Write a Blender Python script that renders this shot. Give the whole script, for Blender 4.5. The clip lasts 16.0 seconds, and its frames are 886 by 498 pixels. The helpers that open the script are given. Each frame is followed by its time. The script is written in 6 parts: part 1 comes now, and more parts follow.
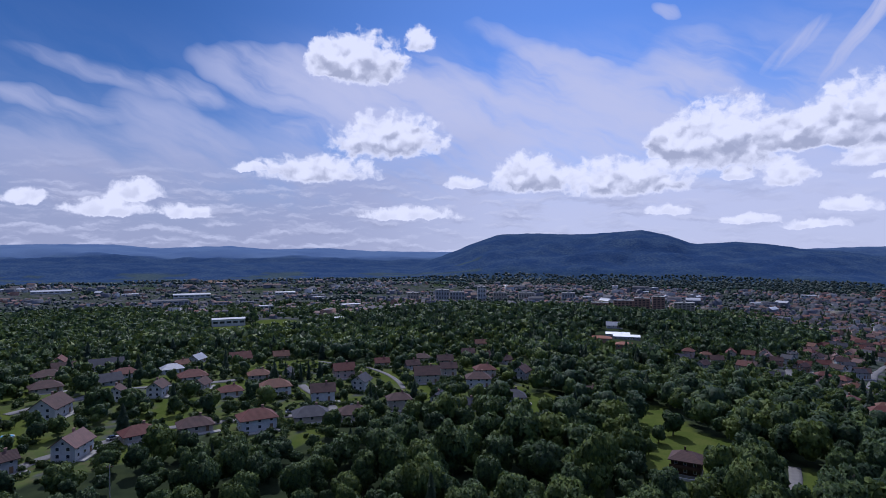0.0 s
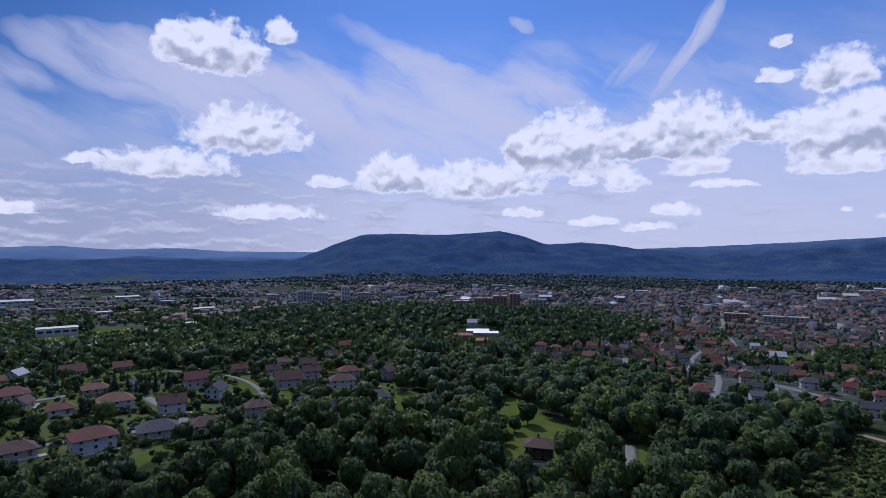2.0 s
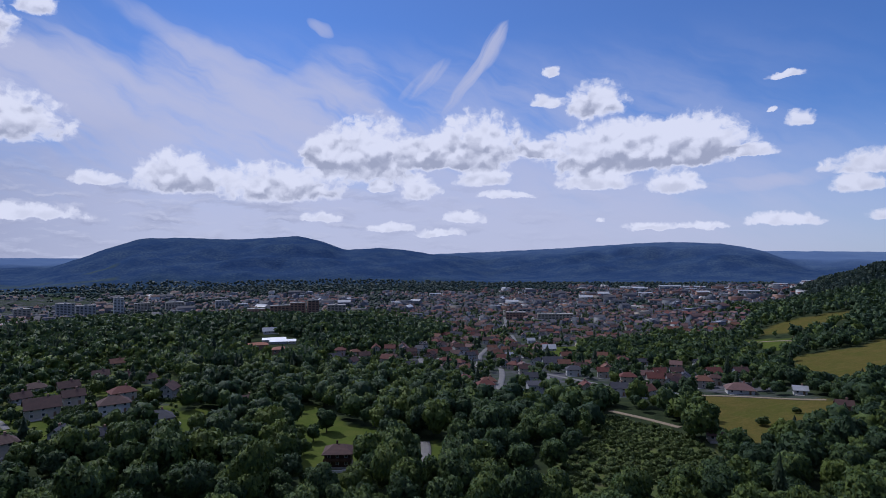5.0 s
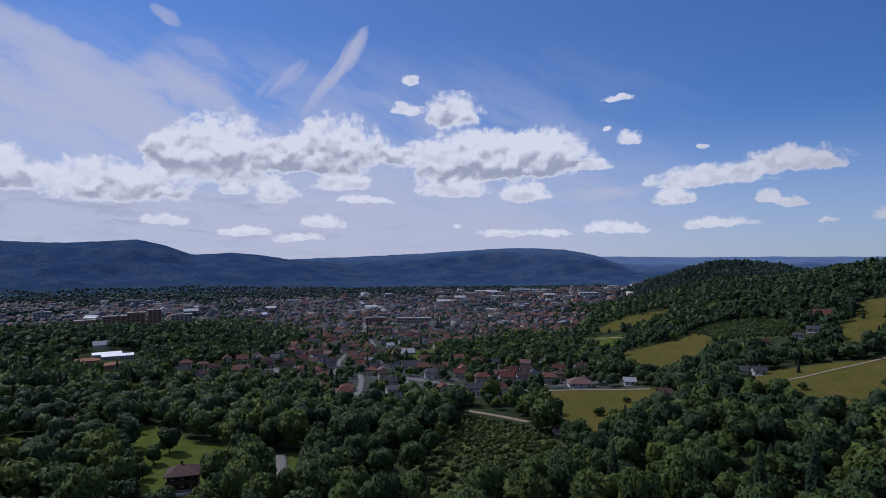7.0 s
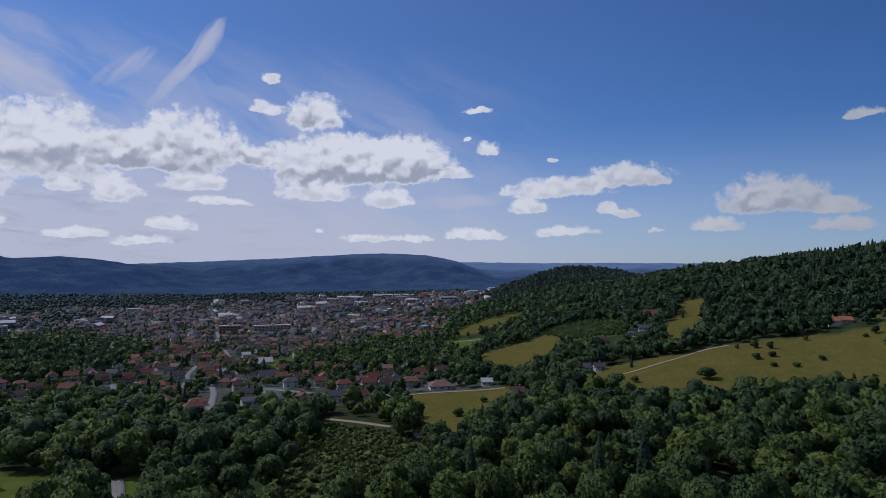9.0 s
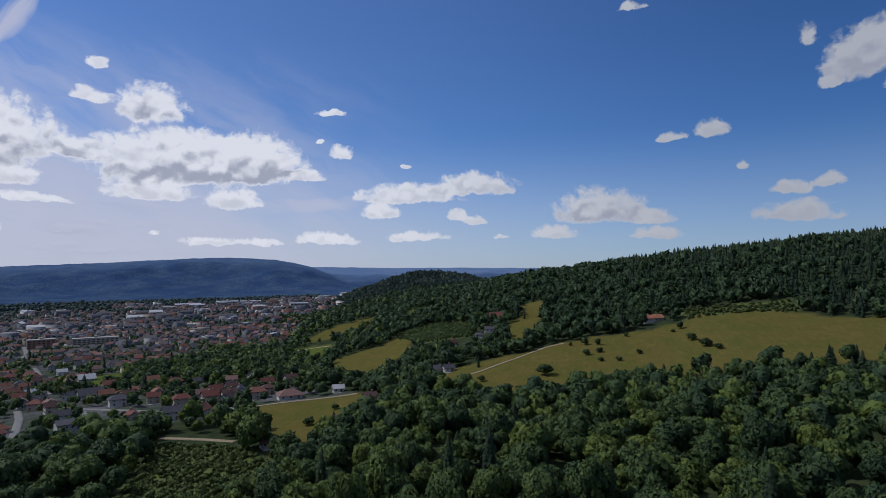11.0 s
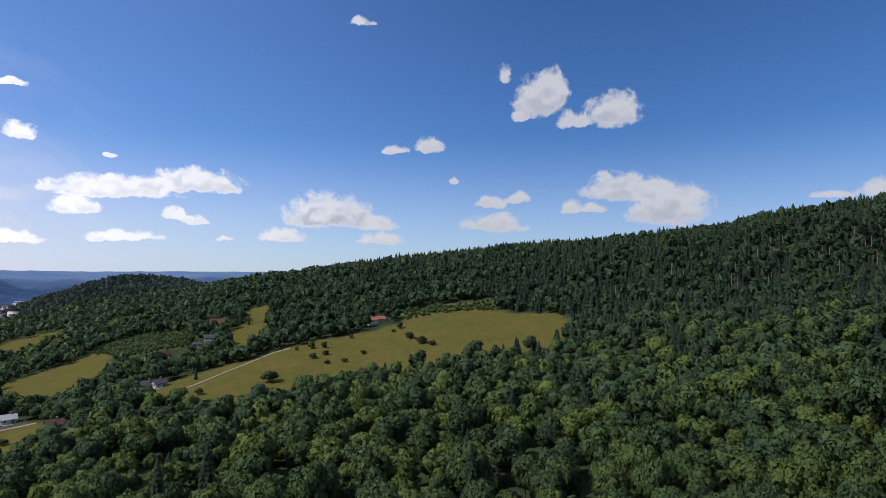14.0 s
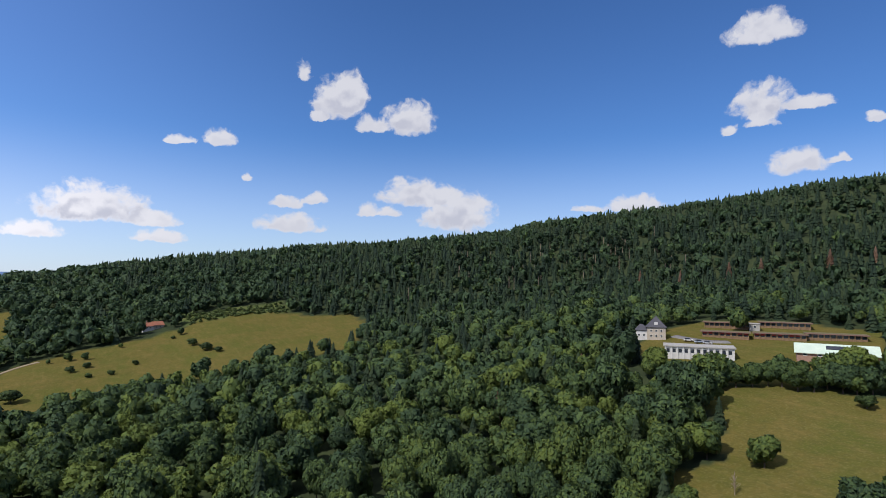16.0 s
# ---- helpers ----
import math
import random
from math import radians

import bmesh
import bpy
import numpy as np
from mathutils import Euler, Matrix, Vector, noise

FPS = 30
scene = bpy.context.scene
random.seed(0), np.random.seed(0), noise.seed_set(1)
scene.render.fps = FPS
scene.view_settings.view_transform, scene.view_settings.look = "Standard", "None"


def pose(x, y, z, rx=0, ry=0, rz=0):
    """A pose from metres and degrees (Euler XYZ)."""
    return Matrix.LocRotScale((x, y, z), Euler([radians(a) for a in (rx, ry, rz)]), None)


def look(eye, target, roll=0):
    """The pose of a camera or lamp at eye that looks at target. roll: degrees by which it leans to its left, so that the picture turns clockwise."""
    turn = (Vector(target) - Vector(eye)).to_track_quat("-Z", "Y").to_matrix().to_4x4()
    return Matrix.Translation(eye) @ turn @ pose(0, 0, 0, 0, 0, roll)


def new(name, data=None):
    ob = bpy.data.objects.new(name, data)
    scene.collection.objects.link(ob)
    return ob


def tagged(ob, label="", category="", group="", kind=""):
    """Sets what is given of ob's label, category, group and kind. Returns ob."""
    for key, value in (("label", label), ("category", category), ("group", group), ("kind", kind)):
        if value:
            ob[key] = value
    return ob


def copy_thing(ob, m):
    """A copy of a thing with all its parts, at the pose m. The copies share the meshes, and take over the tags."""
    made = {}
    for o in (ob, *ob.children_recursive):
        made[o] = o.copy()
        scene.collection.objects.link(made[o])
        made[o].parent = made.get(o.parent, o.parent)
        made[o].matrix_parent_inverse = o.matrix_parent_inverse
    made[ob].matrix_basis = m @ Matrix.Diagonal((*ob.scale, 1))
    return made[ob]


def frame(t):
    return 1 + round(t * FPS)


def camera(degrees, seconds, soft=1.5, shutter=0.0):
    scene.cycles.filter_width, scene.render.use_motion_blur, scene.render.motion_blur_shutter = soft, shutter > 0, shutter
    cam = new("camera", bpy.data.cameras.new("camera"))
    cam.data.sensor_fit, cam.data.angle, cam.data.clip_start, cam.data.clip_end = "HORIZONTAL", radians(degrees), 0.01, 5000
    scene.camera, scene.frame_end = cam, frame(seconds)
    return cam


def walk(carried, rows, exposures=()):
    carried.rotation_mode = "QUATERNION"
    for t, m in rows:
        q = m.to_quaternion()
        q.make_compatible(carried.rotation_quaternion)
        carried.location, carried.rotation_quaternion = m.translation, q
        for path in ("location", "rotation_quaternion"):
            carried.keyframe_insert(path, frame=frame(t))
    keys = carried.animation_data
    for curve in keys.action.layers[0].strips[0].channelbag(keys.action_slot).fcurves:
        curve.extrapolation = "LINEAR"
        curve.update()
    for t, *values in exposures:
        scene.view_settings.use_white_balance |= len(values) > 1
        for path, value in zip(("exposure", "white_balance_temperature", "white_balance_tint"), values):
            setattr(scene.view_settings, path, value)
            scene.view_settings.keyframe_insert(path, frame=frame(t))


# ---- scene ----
# ---- the camera: it hangs in the air and turns to the right ----
cam = camera(74.85, 16.0, 0.9)
PATH = [
    (0.0, pose(0, 0, 130, 90.00, 0.00, 0.00)),
    (0.5, pose(0, 0, 130, 89.99, -0.09, -3.01)),
    (1.0, pose(0, 0, 130, 89.99, -0.08, -6.56)),
    (1.5, pose(0, 0, 130, 89.99, -0.06, -10.05)),
    (2.0, pose(0, 0, 130, 90.01, 0.00, -13.36)),
    (2.5, pose(0, 0, 130, 90.10, 0.03, -16.81)),
    (3.0, pose(0, 0, 130, 90.17, 0.09, -20.15)),
    (3.5, pose(0, 0, 130, 90.24, 0.06, -23.06)),
    (4.0, pose(0, 0, 130, 90.32, 0.08, -26.06)),
    (6.5, pose(0, 0, 130, 90.90, 0.05, -43.74)),
    (7.0, pose(0, 0, 130, 91.02, 0.07, -46.86)),
    (7.5, pose(0, 0, 130, 91.15, 0.06, -50.31)),
    (8.0, pose(0, 0, 130, 91.28, 0.04, -53.82)),
    (8.5, pose(0, 0, 130, 91.40, -0.04, -56.87)),
    (9.0, pose(0, 0, 130, 91.55, -0.11, -60.34)),
    (11.5, pose(0, 0, 130, 92.13, -0.02, -78.74)),
    (12.0, pose(0, 0, 130, 92.21, -0.03, -82.90)),
    (12.5, pose(0, 0, 130, 92.29, -0.06, -87.31)),
    (13.0, pose(0, 0, 130, 92.36, -0.06, -91.88)),
    (13.5, pose(0, 0, 130, 92.42, -0.14, -96.49)),
    (14.0, pose(0, 0, 130, 92.47, -0.09, -101.24)),
    (14.5, pose(0, 0, 130, 92.53, -0.14, -106.18)),
    (15.0, pose(0, 0, 130, 92.57, -0.14, -111.07)),
    (15.5, pose(0, 0, 130, 92.65, -0.23, -116.08)),
    (16.0, pose(0, 0, 130, 92.74, -0.36, -121.21)),
]
walk(cam, PATH, exposures=((0.0, -0.15, 5520, 19), (4.0, -0.23, 5600, 17), (9.0, -0.42, 5930, 12), (12.5, -0.06, 6180, 10), (16.0, 0.48, 6480, 12)))

# ---- world, sun, clouds ----
SUN_BEARING, SUN_HEIGHT = -12.0, 47.0
world = bpy.data.worlds.new("sky")
scene.world = world
world.use_nodes = True
wt = world.node_tree
wt.nodes.clear()


def wn(kind, **props):
    n = wt.nodes.new(kind)
    for key, value in props.items():
        if key == "operation":
            n.operation = value
        elif key == "use_clamp":
            n.use_clamp = value
    return n


def feed(node, *values):
    for k, v in enumerate(values):
        if v is None:
            continue
        if isinstance(v, bpy.types.NodeSocket):
            wt.links.new(v, node.inputs[k])
        else:
            node.inputs[k].default_value = v
    return node.outputs[0]


def num(op, a, b=None, c=None, clamp=False):
    return feed(wn("ShaderNodeMath", operation=op, use_clamp=clamp), a, b, c)


def vec(op, a, b=None, c=None):
    n = wn("ShaderNodeVectorMath", operation=op)
    feed(n, a, b, c)
    return n.outputs["Value"] if op in ("DOT_PRODUCT", "LENGTH") else n.outputs["Vector"]


def fade(x, low, high):
    n = wt.nodes.new("ShaderNodeMapRange")
    n.interpolation_type = "SMOOTHSTEP"
    return feed(n, x, low, high, 0.0, 1.0)


def grain(v, scale, detail, rough_=0.6):
    n = wt.nodes.new("ShaderNodeTexNoise")
    wt.links.new(v, n.inputs["Vector"])
    n.inputs["Scale"].default_value, n.inputs["Detail"].default_value, n.inputs["Roughness"].default_value = scale, detail, rough_
    return n.outputs


def blend(f, a, b):
    n = wt.nodes.new("ShaderNodeMix")
    n.data_type = "RGBA"
    for sock, v in ((n.inputs[0], f), (n.inputs[6], a), (n.inputs[7], b)):
        if isinstance(v, bpy.types.NodeSocket):
            wt.links.new(v, sock)
        else:
            sock.default_value = v
    return n.outputs[2]


way = wt.nodes.new("ShaderNodeTexCoord").outputs["Generated"]
split = wt.nodes.new("ShaderNodeSeparateXYZ")
wt.links.new(way, split.inputs[0])
bearing = num("MULTIPLY", num("ARCTAN2", split.outputs[0], split.outputs[1]), 57.2958)
upward = num("MULTIPLY", num("ARCSINE", split.outputs[2]), 57.2958)
flat = wt.nodes.new("ShaderNodeCombineXYZ")
wt.links.new(bearing, flat.inputs[0])
wt.links.new(upward, flat.inputs[1])
plane = flat.outputs[0]
swirl = vec("SUBTRACT", grain(plane, 0.25, 2.0)[1], (0.5, 0.5, 0.5))
billow = vec("SUBTRACT", grain(plane, 0.8, 3.0)[1], (0.5, 0.5, 0.5))
bent = vec("MULTIPLY_ADD", swirl, (1.4, 0.8, 0), plane)
bent = vec("MULTIPLY_ADD", billow, (1.3, 0.8, 0), bent)


class Heaps:
    """Cumulus clouds: flat-based domes summed into one mass, with the base and depth of what stands at each place."""
    mass = base = depth = None


def heap(b0, e0, w0, h0):
    """A cumulus dome: bearing, height of its base, half width and depth, in degrees."""
    w0, h0, e0 = w0 * (1.2 if w0 > 2.4 else 1.3), h0 * (1.25 if w0 > 2.4 else 1.35), e0 + 0.10 * h0
    near = vec("MULTIPLY_ADD", bent, (1 / w0, 1 / h0, 0), (-b0 / w0, -e0 / h0, 0))
    near = vec("MAXIMUM", near, vec("MULTIPLY", near, (-1, -3.0, 0)))
    one = num("MULTIPLY_ADD", vec("DOT_PRODUCT", near, near), -1.0, 1.0, clamp=True)
    Heaps.mass = one if Heaps.mass is None else num("ADD", Heaps.mass, one)
    Heaps.base = num("MULTIPLY", one, e0) if Heaps.base is None else num("MULTIPLY_ADD", one, e0, Heaps.base)
    Heaps.depth = num("MULTIPLY", one, h0) if Heaps.depth is None else num("MULTIPLY_ADD", one, h0, Heaps.depth)


# over the wide valley
heap(-8.0, 16.5, 5.0, 3.6)
heap(-11.0, 17.0, 2.6, 2.2)
heap(-2.2, 19.2, 1.5, 1.6)
heap(-5.2, 9.7, 6.0, 3.4)
heap(-12.3, 6.9, 6.4, 2.0)
heap(-18.6, 7.4, 1.5, 0.7)
heap(8.1, 6.1, 3.6, 3.0)
heap(17.1, 5.6, 6.4, 2.9)
heap(2.0, 6.2, 1.7, 0.8)
heap(21.1, 3.3, 1.9, 0.7)
heap(-35.8, 3.8, 1.5, 1.0)
heap(-28.0, 4.5, 2.3, 1.3)
heap(-29.9, 3.1, 3.6, 1.2)
heap(-23.9, 3.0, 2.4, 0.9)
heap(-3.6, 3.1, 5.4, 1.0)
# the great bank over the town
heap(25.6, 8.1, 5.6, 4.8)
heap(21.7, 8.9, 2.5, 2.2)
heap(32.3, 8.8, 3.4, 2.4)
heap(36.6, 9.3, 5.2, 4.2)
heap(42.3, 9.6, 1.8, 1.2)
heap(37.1, 7.0, 2.9, 1.5)
heap(30.6, 5.8, 2.3, 1.5)
heap(26.8, 6.3, 1.2, 0.8)
heap(35.2, 3.3, 1.9, 1.0)
heap(32.8, 1.9, 2.3, 0.6)
heap(27.9, 2.4, 2.2, 0.7)
heap(39.2, 5.6, 3.1, 0.6)
heap(43.7, 17.0, 1.0, 0.8)
heap(47.9, 13.5, 3.0, 2.5)
heap(43.2, 14.2, 1.6, 0.9)
heap(48.0, 8.5, 5.6, 3.7)
heap(53.0, 8.5, 5.0, 3.6)
heap(57.2, 8.9, 4.2, 3.6)
heap(61.5, 8.7, 2.1, 0.7)
heap(48.0, 6.5, 3.8, 1.4)
heap(55.0, 5.9, 2.7, 1.5)
heap(48.4, 3.1, 0.5, 0.4)
heap(52.8, 2.3, 2.6, 0.6)
heap(57.3, 2.4, 1.9, 0.5)
# single clouds above the side valley
heap(64.8, 10.9, 1.2, 1.0)
heap(63.8, 14.8, 1.3, 0.4)
heap(71.2, 10.0, 0.5, 0.3)
heap(62.8, 12.0, 0.5, 0.3)
heap(71.4, 6.9, 5.2, 1.5)
heap(78.0, 7.8, 4.5, 1.7)
heap(68.8, 5.3, 2.0, 1.3)
heap(76.3, 5.1, 1.2, 0.8)
heap(78.0, 4.7, 1.1, 0.7)
heap(63.5, 2.6, 3.1, 0.9)
heap(72.3, 2.9, 3.2, 0.8)
heap(80.5, 3.2, 0.7, 0.3)
heap(89.9, 5.1, 4.9, 2.6)
heap(94.9, 4.5, 2.0, 1.0)
heap(85.8, 3.2, 2.2, 1.0)
heap(95.1, 3.1, 2.3, 0.8)
# fair-weather clouds over the ridge
heap(96.5, 11.9, 1.1, 0.5)
heap(99.8, 12.1, 1.6, 1.1)
heap(102.3, 8.9, 0.5, 0.6)
heap(106.0, 6.7, 1.6, 0.9)
heap(108.8, 7.1, 1.2, 0.8)
heap(106.4, 4.4, 3.2, 1.5)
heap(107.3, 18.8, 0.8, 1.3)
heap(110.6, 15.8, 2.5, 3.0)
heap(112.2, 16.6, 1.4, 2.6)
heap(114.0, 14.3, 1.4, 1.1)
heap(117.8, 14.5, 2.9, 2.4)
heap(109.0, 15.0, 0.8, 0.6)
heap(118.4, 7.5, 4.0, 2.1)
heap(122.6, 5.2, 4.0, 3.2)
heap(113.7, 6.2, 1.1, 0.9)
heap(116.0, 6.1, 1.2, 0.7)
heap(93.0, 23.4, 1.3, 0.5)
heap(139.7, 6.5, 3.0, 1.3)
heap(135.3, 6.4, 1.6, 0.5)
heap(150.5, 20.2, 3.0, 2.1)
heap(150.4, 14.3, 2.4, 2.2)
heap(154.1, 14.3, 1.6, 0.9)
heap(150.3, 13.2, 1.3, 0.8)
heap(147.7, 12.9, 0.7, 0.6)
heap(153.0, 9.3, 2.2, 1.6)
heap(156.0, 9.7, 0.7, 0.6)
heap(158.3, 12.7, 0.9, 0.6)
facing = fade(bearing, 60.0, 105.0)
mass = Heaps.mass
puff = grain(bent, 0.75, 5.0, 0.52)[0]
crumb = grain(bent, 2.4, 3.0, 0.55)[0]
soft_puff = grain(bent, 0.62, 1.5, 0.45)[0]
puff_over = grain(vec("ADD", bent, (-0.12, 0.6, 0)), 0.62, 1.5, 0.45)[0]
rag = num("ADD", num("MULTIPLY_ADD", puff, 2.5, -1.25), num("MULTIPLY_ADD", crumb, 0.6, -0.3))
thick = num("ADD", num("MULTIPLY_ADD", num("MINIMUM", mass, 1.1), 1.5, -0.36), num("MULTIPLY", rag, num("MULTIPLY", fade(mass, 0.0, 0.3), num("MULTIPLY_ADD", fade(mass, 0.5, 1.1), -0.45, 1.0))))
cover_heap = fade(thick, -0.08, num("MULTIPLY_ADD", facing, 0.15, 0.72))
depth_here = num("DIVIDE", num("MAXIMUM", Heaps.depth, 0.004), num("MAXIMUM", mass, 0.02))
rise_in = num("DIVIDE", num("SUBTRACT", num("ADD", upward, num("MULTIPLY", num("SUBTRACT", soft_puff, 0.5), 2.4)), num("DIVIDE", Heaps.base, num("MAXIMUM", mass, 0.02))), depth_here)
relief = num("ADD", num("MULTIPLY", num("SUBTRACT", soft_puff, puff_over), 1.3), num("MULTIPLY_ADD", crumb, 0.3, -0.15))
sunlit = fade(num("ADD", rise_in, relief), -0.22, 0.42)
grey = num("MULTIPLY", num("MULTIPLY", num("SUBTRACT", 1.0, sunlit), fade(thick, 0.3, 1.15)), num("MULTIPLY_ADD", fade(depth_here, 1.2, 3.2), 0.66, 0.22))


def fibres(tilt, wide, fine, share):
    """Combed ice-cloud fibres lying along a slant."""
    m = wt.nodes.new("ShaderNodeMapping")
    wt.links.new(vec("MULTIPLY_ADD", swirl, (2.4, 2.4, 0), plane), m.inputs[0])
    m.inputs[2].default_value = (0, 0, radians(tilt))
    broad = grain(vec("MULTIPLY", m.outputs[0], (0.08, wide, 1)), 1.0, 5.0, 0.55)[0]
    thread = grain(vec("MULTIPLY", m.outputs[0], (0.10, fine, 1)), 1.0, 4.0, 0.6)[0]
    return num("MULTIPLY_ADD", thread, share, num("MULTIPLY", broad, 1.0 - share))


class Ice:
    """Thin high streaks, summed: one sum combed downwards to the right, one brushed upwards."""
    fall = brush = None


def streak(b0, e0, l0, w0, tilt, k0):
    """A cirrus streak: bearing, height, half length, half width, tilt (degrees) and density."""
    m = wt.nodes.new("ShaderNodeMapping")
    m.vector_type = "TEXTURE"
    wt.links.new(vec("MULTIPLY_ADD", swirl, (0.9, 0.7, 0) if tilt > 20 else (2.6, 2.0, 0), plane), m.inputs[0])
    m.inputs[1].default_value, m.inputs[2].default_value, m.inputs[3].default_value = (b0, e0, 0), (0, 0, radians(tilt)), (l0 * 1.4, w0 * 1.7, 1)
    one = num("MULTIPLY", num("MULTIPLY_ADD", vec("DOT_PRODUCT", m.outputs[0], m.outputs[0]), -1.0, 1.0, clamp=True), k0)
    if tilt > 20:
        Ice.brush = one if Ice.brush is None else num("ADD", Ice.brush, one)
    else:
        Ice.fall = one if Ice.fall is None else num("ADD", Ice.fall, one)


streak(36.3, 17.6, 4.0, 0.40, 53, 1.2)
streak(38.0, 19.6, 2.0, 0.55, 57, 0.8)
streak(31.3, 16.8, 2.4, 0.5, 38, 0.55)
streak(-28.4, 14.5, 6.9, 0.6, -8, 0.30)
streak(-24.0, 14.2, 2.4, 0.9, -12, 0.45)
streak(-34.0, 11.8, 4.0, 0.6, -8, 0.6)
streak(-23.0, 9.5, 5.8, 1.7, -26, 0.6)
streak(-30.7, 6.8, 7.5, 2.4, -10, 0.6)
streak(-6.0, 14.3, 13.0, 2.1, -9, 1.8)
streak(2.0, 12.8, 11.0, 2.8, -16, 1.6)
streak(14.6, 13.7, 7.4, 2.4, -25, 2.1)
streak(22.7, 13.7, 4.2, 2.2, -25, 1.2)
streak(9.8, 18.6, 6.0, 0.7, -18, 0.35)
streak(23.7, 17.0, 3.6, 1.6, -10, 0.35)
streak(-12.8, 11.2, 2.7, 0.6, -6, 0.5)
streak(21.5, 21.0, 1.1, 0.4, -14, 0.5)
streak(61.3, 6.0, 4.7, 0.5, 8, 0.7)
streak(27.0, 12.0, 9.0, 2.2, -14, 0.7)
veil = num("MULTIPLY", num("MULTIPLY", fade(bearing, 76.0, 30.0), fade(upward, 22.0, 4.0)), num("MULTIPLY_ADD", fade(bearing, -24.0, -2.0), 0.85, 0.08))
low_haze = num("MULTIPLY", fade(upward, 14.0, 1.0), num("SUBTRACT", 0.86, num("MULTIPLY", fade(bearing, 30.0, 105.0), 0.54)))
milk = num("MULTIPLY", num("MULTIPLY", fade(bearing, 120.0, 30.0), fade(bearing, -30.0, 10.0)), 0.09)
fall = num("MULTIPLY", num("ADD", Ice.fall, veil), num("MULTIPLY_ADD", fade(fibres(24, 0.30, 1.0, 0.2), 0.34, 0.66), 1.5, 0.16))
brush = num("MULTIPLY", Ice.brush, num("MULTIPLY_ADD", fade(fibres(-54, 0.6, 1.7, 0.4), 0.36, 0.62), 1.5, 0.05))
thin = num("ADD", fall, brush)
thin = num("DIVIDE", thin, num("ADD", thin, 0.50))
# unseen white veil above the view, added to lift the fill light
overhead_fill = num("MULTIPLY", fade(upward, 27.0, 42.0), 0.46)
thin = num("SUBTRACT", 1.0, num("MULTIPLY", num("SUBTRACT", 1.0, thin), num("SUBTRACT", 1.0, num("MINIMUM", num("ADD", num("ADD", low_haze, milk), overhead_fill), 0.9))))
thin = num("MINIMUM", thin, 0.93)
rows_of_cloud = grain(vec("MULTIPLY", bent, (0.20, 0.95, 1)), 1.0, 5.0, 0.58)[0]
bank = num("MULTIPLY", num("MULTIPLY", fade(rows_of_cloud, 0.44, 0.62), fade(upward, 9.0, 4.0)), fade(bearing, 62.0, 0.0))

sky = wt.nodes.new("ShaderNodeTexSky")
sky.sky_type, sky.sun_disc = "NISHITA", False
sky.sun_elevation, sky.sun_rotation = radians(SUN_HEIGHT), radians(SUN_BEARING)
sky.air_density, sky.dust_density, sky.ozone_density = 1.0, 0.1, 4.0
SKY = 0.07
clear = vec("MULTIPLY", sky.outputs[0], (SKY * 0.58, SKY * 0.90, SKY * 1.32))
side = num("MULTIPLY_ADD", fade(bearing, 125.0, 70.0), 0.36, 0.86)
side = num("SUBTRACT", side, num("MULTIPLY", fade(bearing, 20.0, -32.0), 0.64))
tone = wt.nodes.new("ShaderNodeCombineXYZ")
feed(tone, side, side, side)
clear = vec("MULTIPLY", clear, tone.outputs[0])
high = num("MAXIMUM", fade(upward, 3.0, 14.0), fade(bearing, -15.0, 12.0))
picture = blend(thin, clear, blend(high, (0.41, 0.42, 0.54, 1), (0.62, 0.62, 0.73, 1)))
bank_tone = blend(fade(num("SUBTRACT", grain(vec("MULTIPLY", vec("ADD", bent, (0, 0.3, 0)), (0.20, 0.95, 1)), 1.0, 3.0, 0.5)[0], rows_of_cloud), -0.16, 0.16), (0.66, 0.67, 0.76, 1), (0.36, 0.38, 0.49, 1))
picture = blend(num("MULTIPLY", bank, 0.75), picture, bank_tone)
heap_colour = blend(grey, blend(facing, (0.90, 0.89, 0.93, 1), (0.50, 0.51, 0.55, 1)), blend(facing, (0.37, 0.39, 0.48, 1), (0.37, 0.385, 0.45, 1)))
picture = blend(num("MULTIPLY", cover_heap, 0.96), picture, heap_colour)
back = wt.nodes.new("ShaderNodeBackground")
wt.links.new(picture, back.inputs[0])
back.inputs[1].default_value = 1.0
wt.links.new(back.outputs[0], wt.nodes.new("ShaderNodeOutputWorld").inputs[0])

sun_data = bpy.data.lights.new("sun", "SUN")
sun_data.energy, sun_data.angle, sun_data.color = 2.6, radians(0.53), (1.0, 0.95, 0.86)
sun = new("sun", sun_data)
sun.matrix_world = look((200 * math.sin(radians(SUN_BEARING)), 200 * math.cos(radians(SUN_BEARING)), 200 * math.tan(radians(SUN_HEIGHT))), (0, 0, 0))

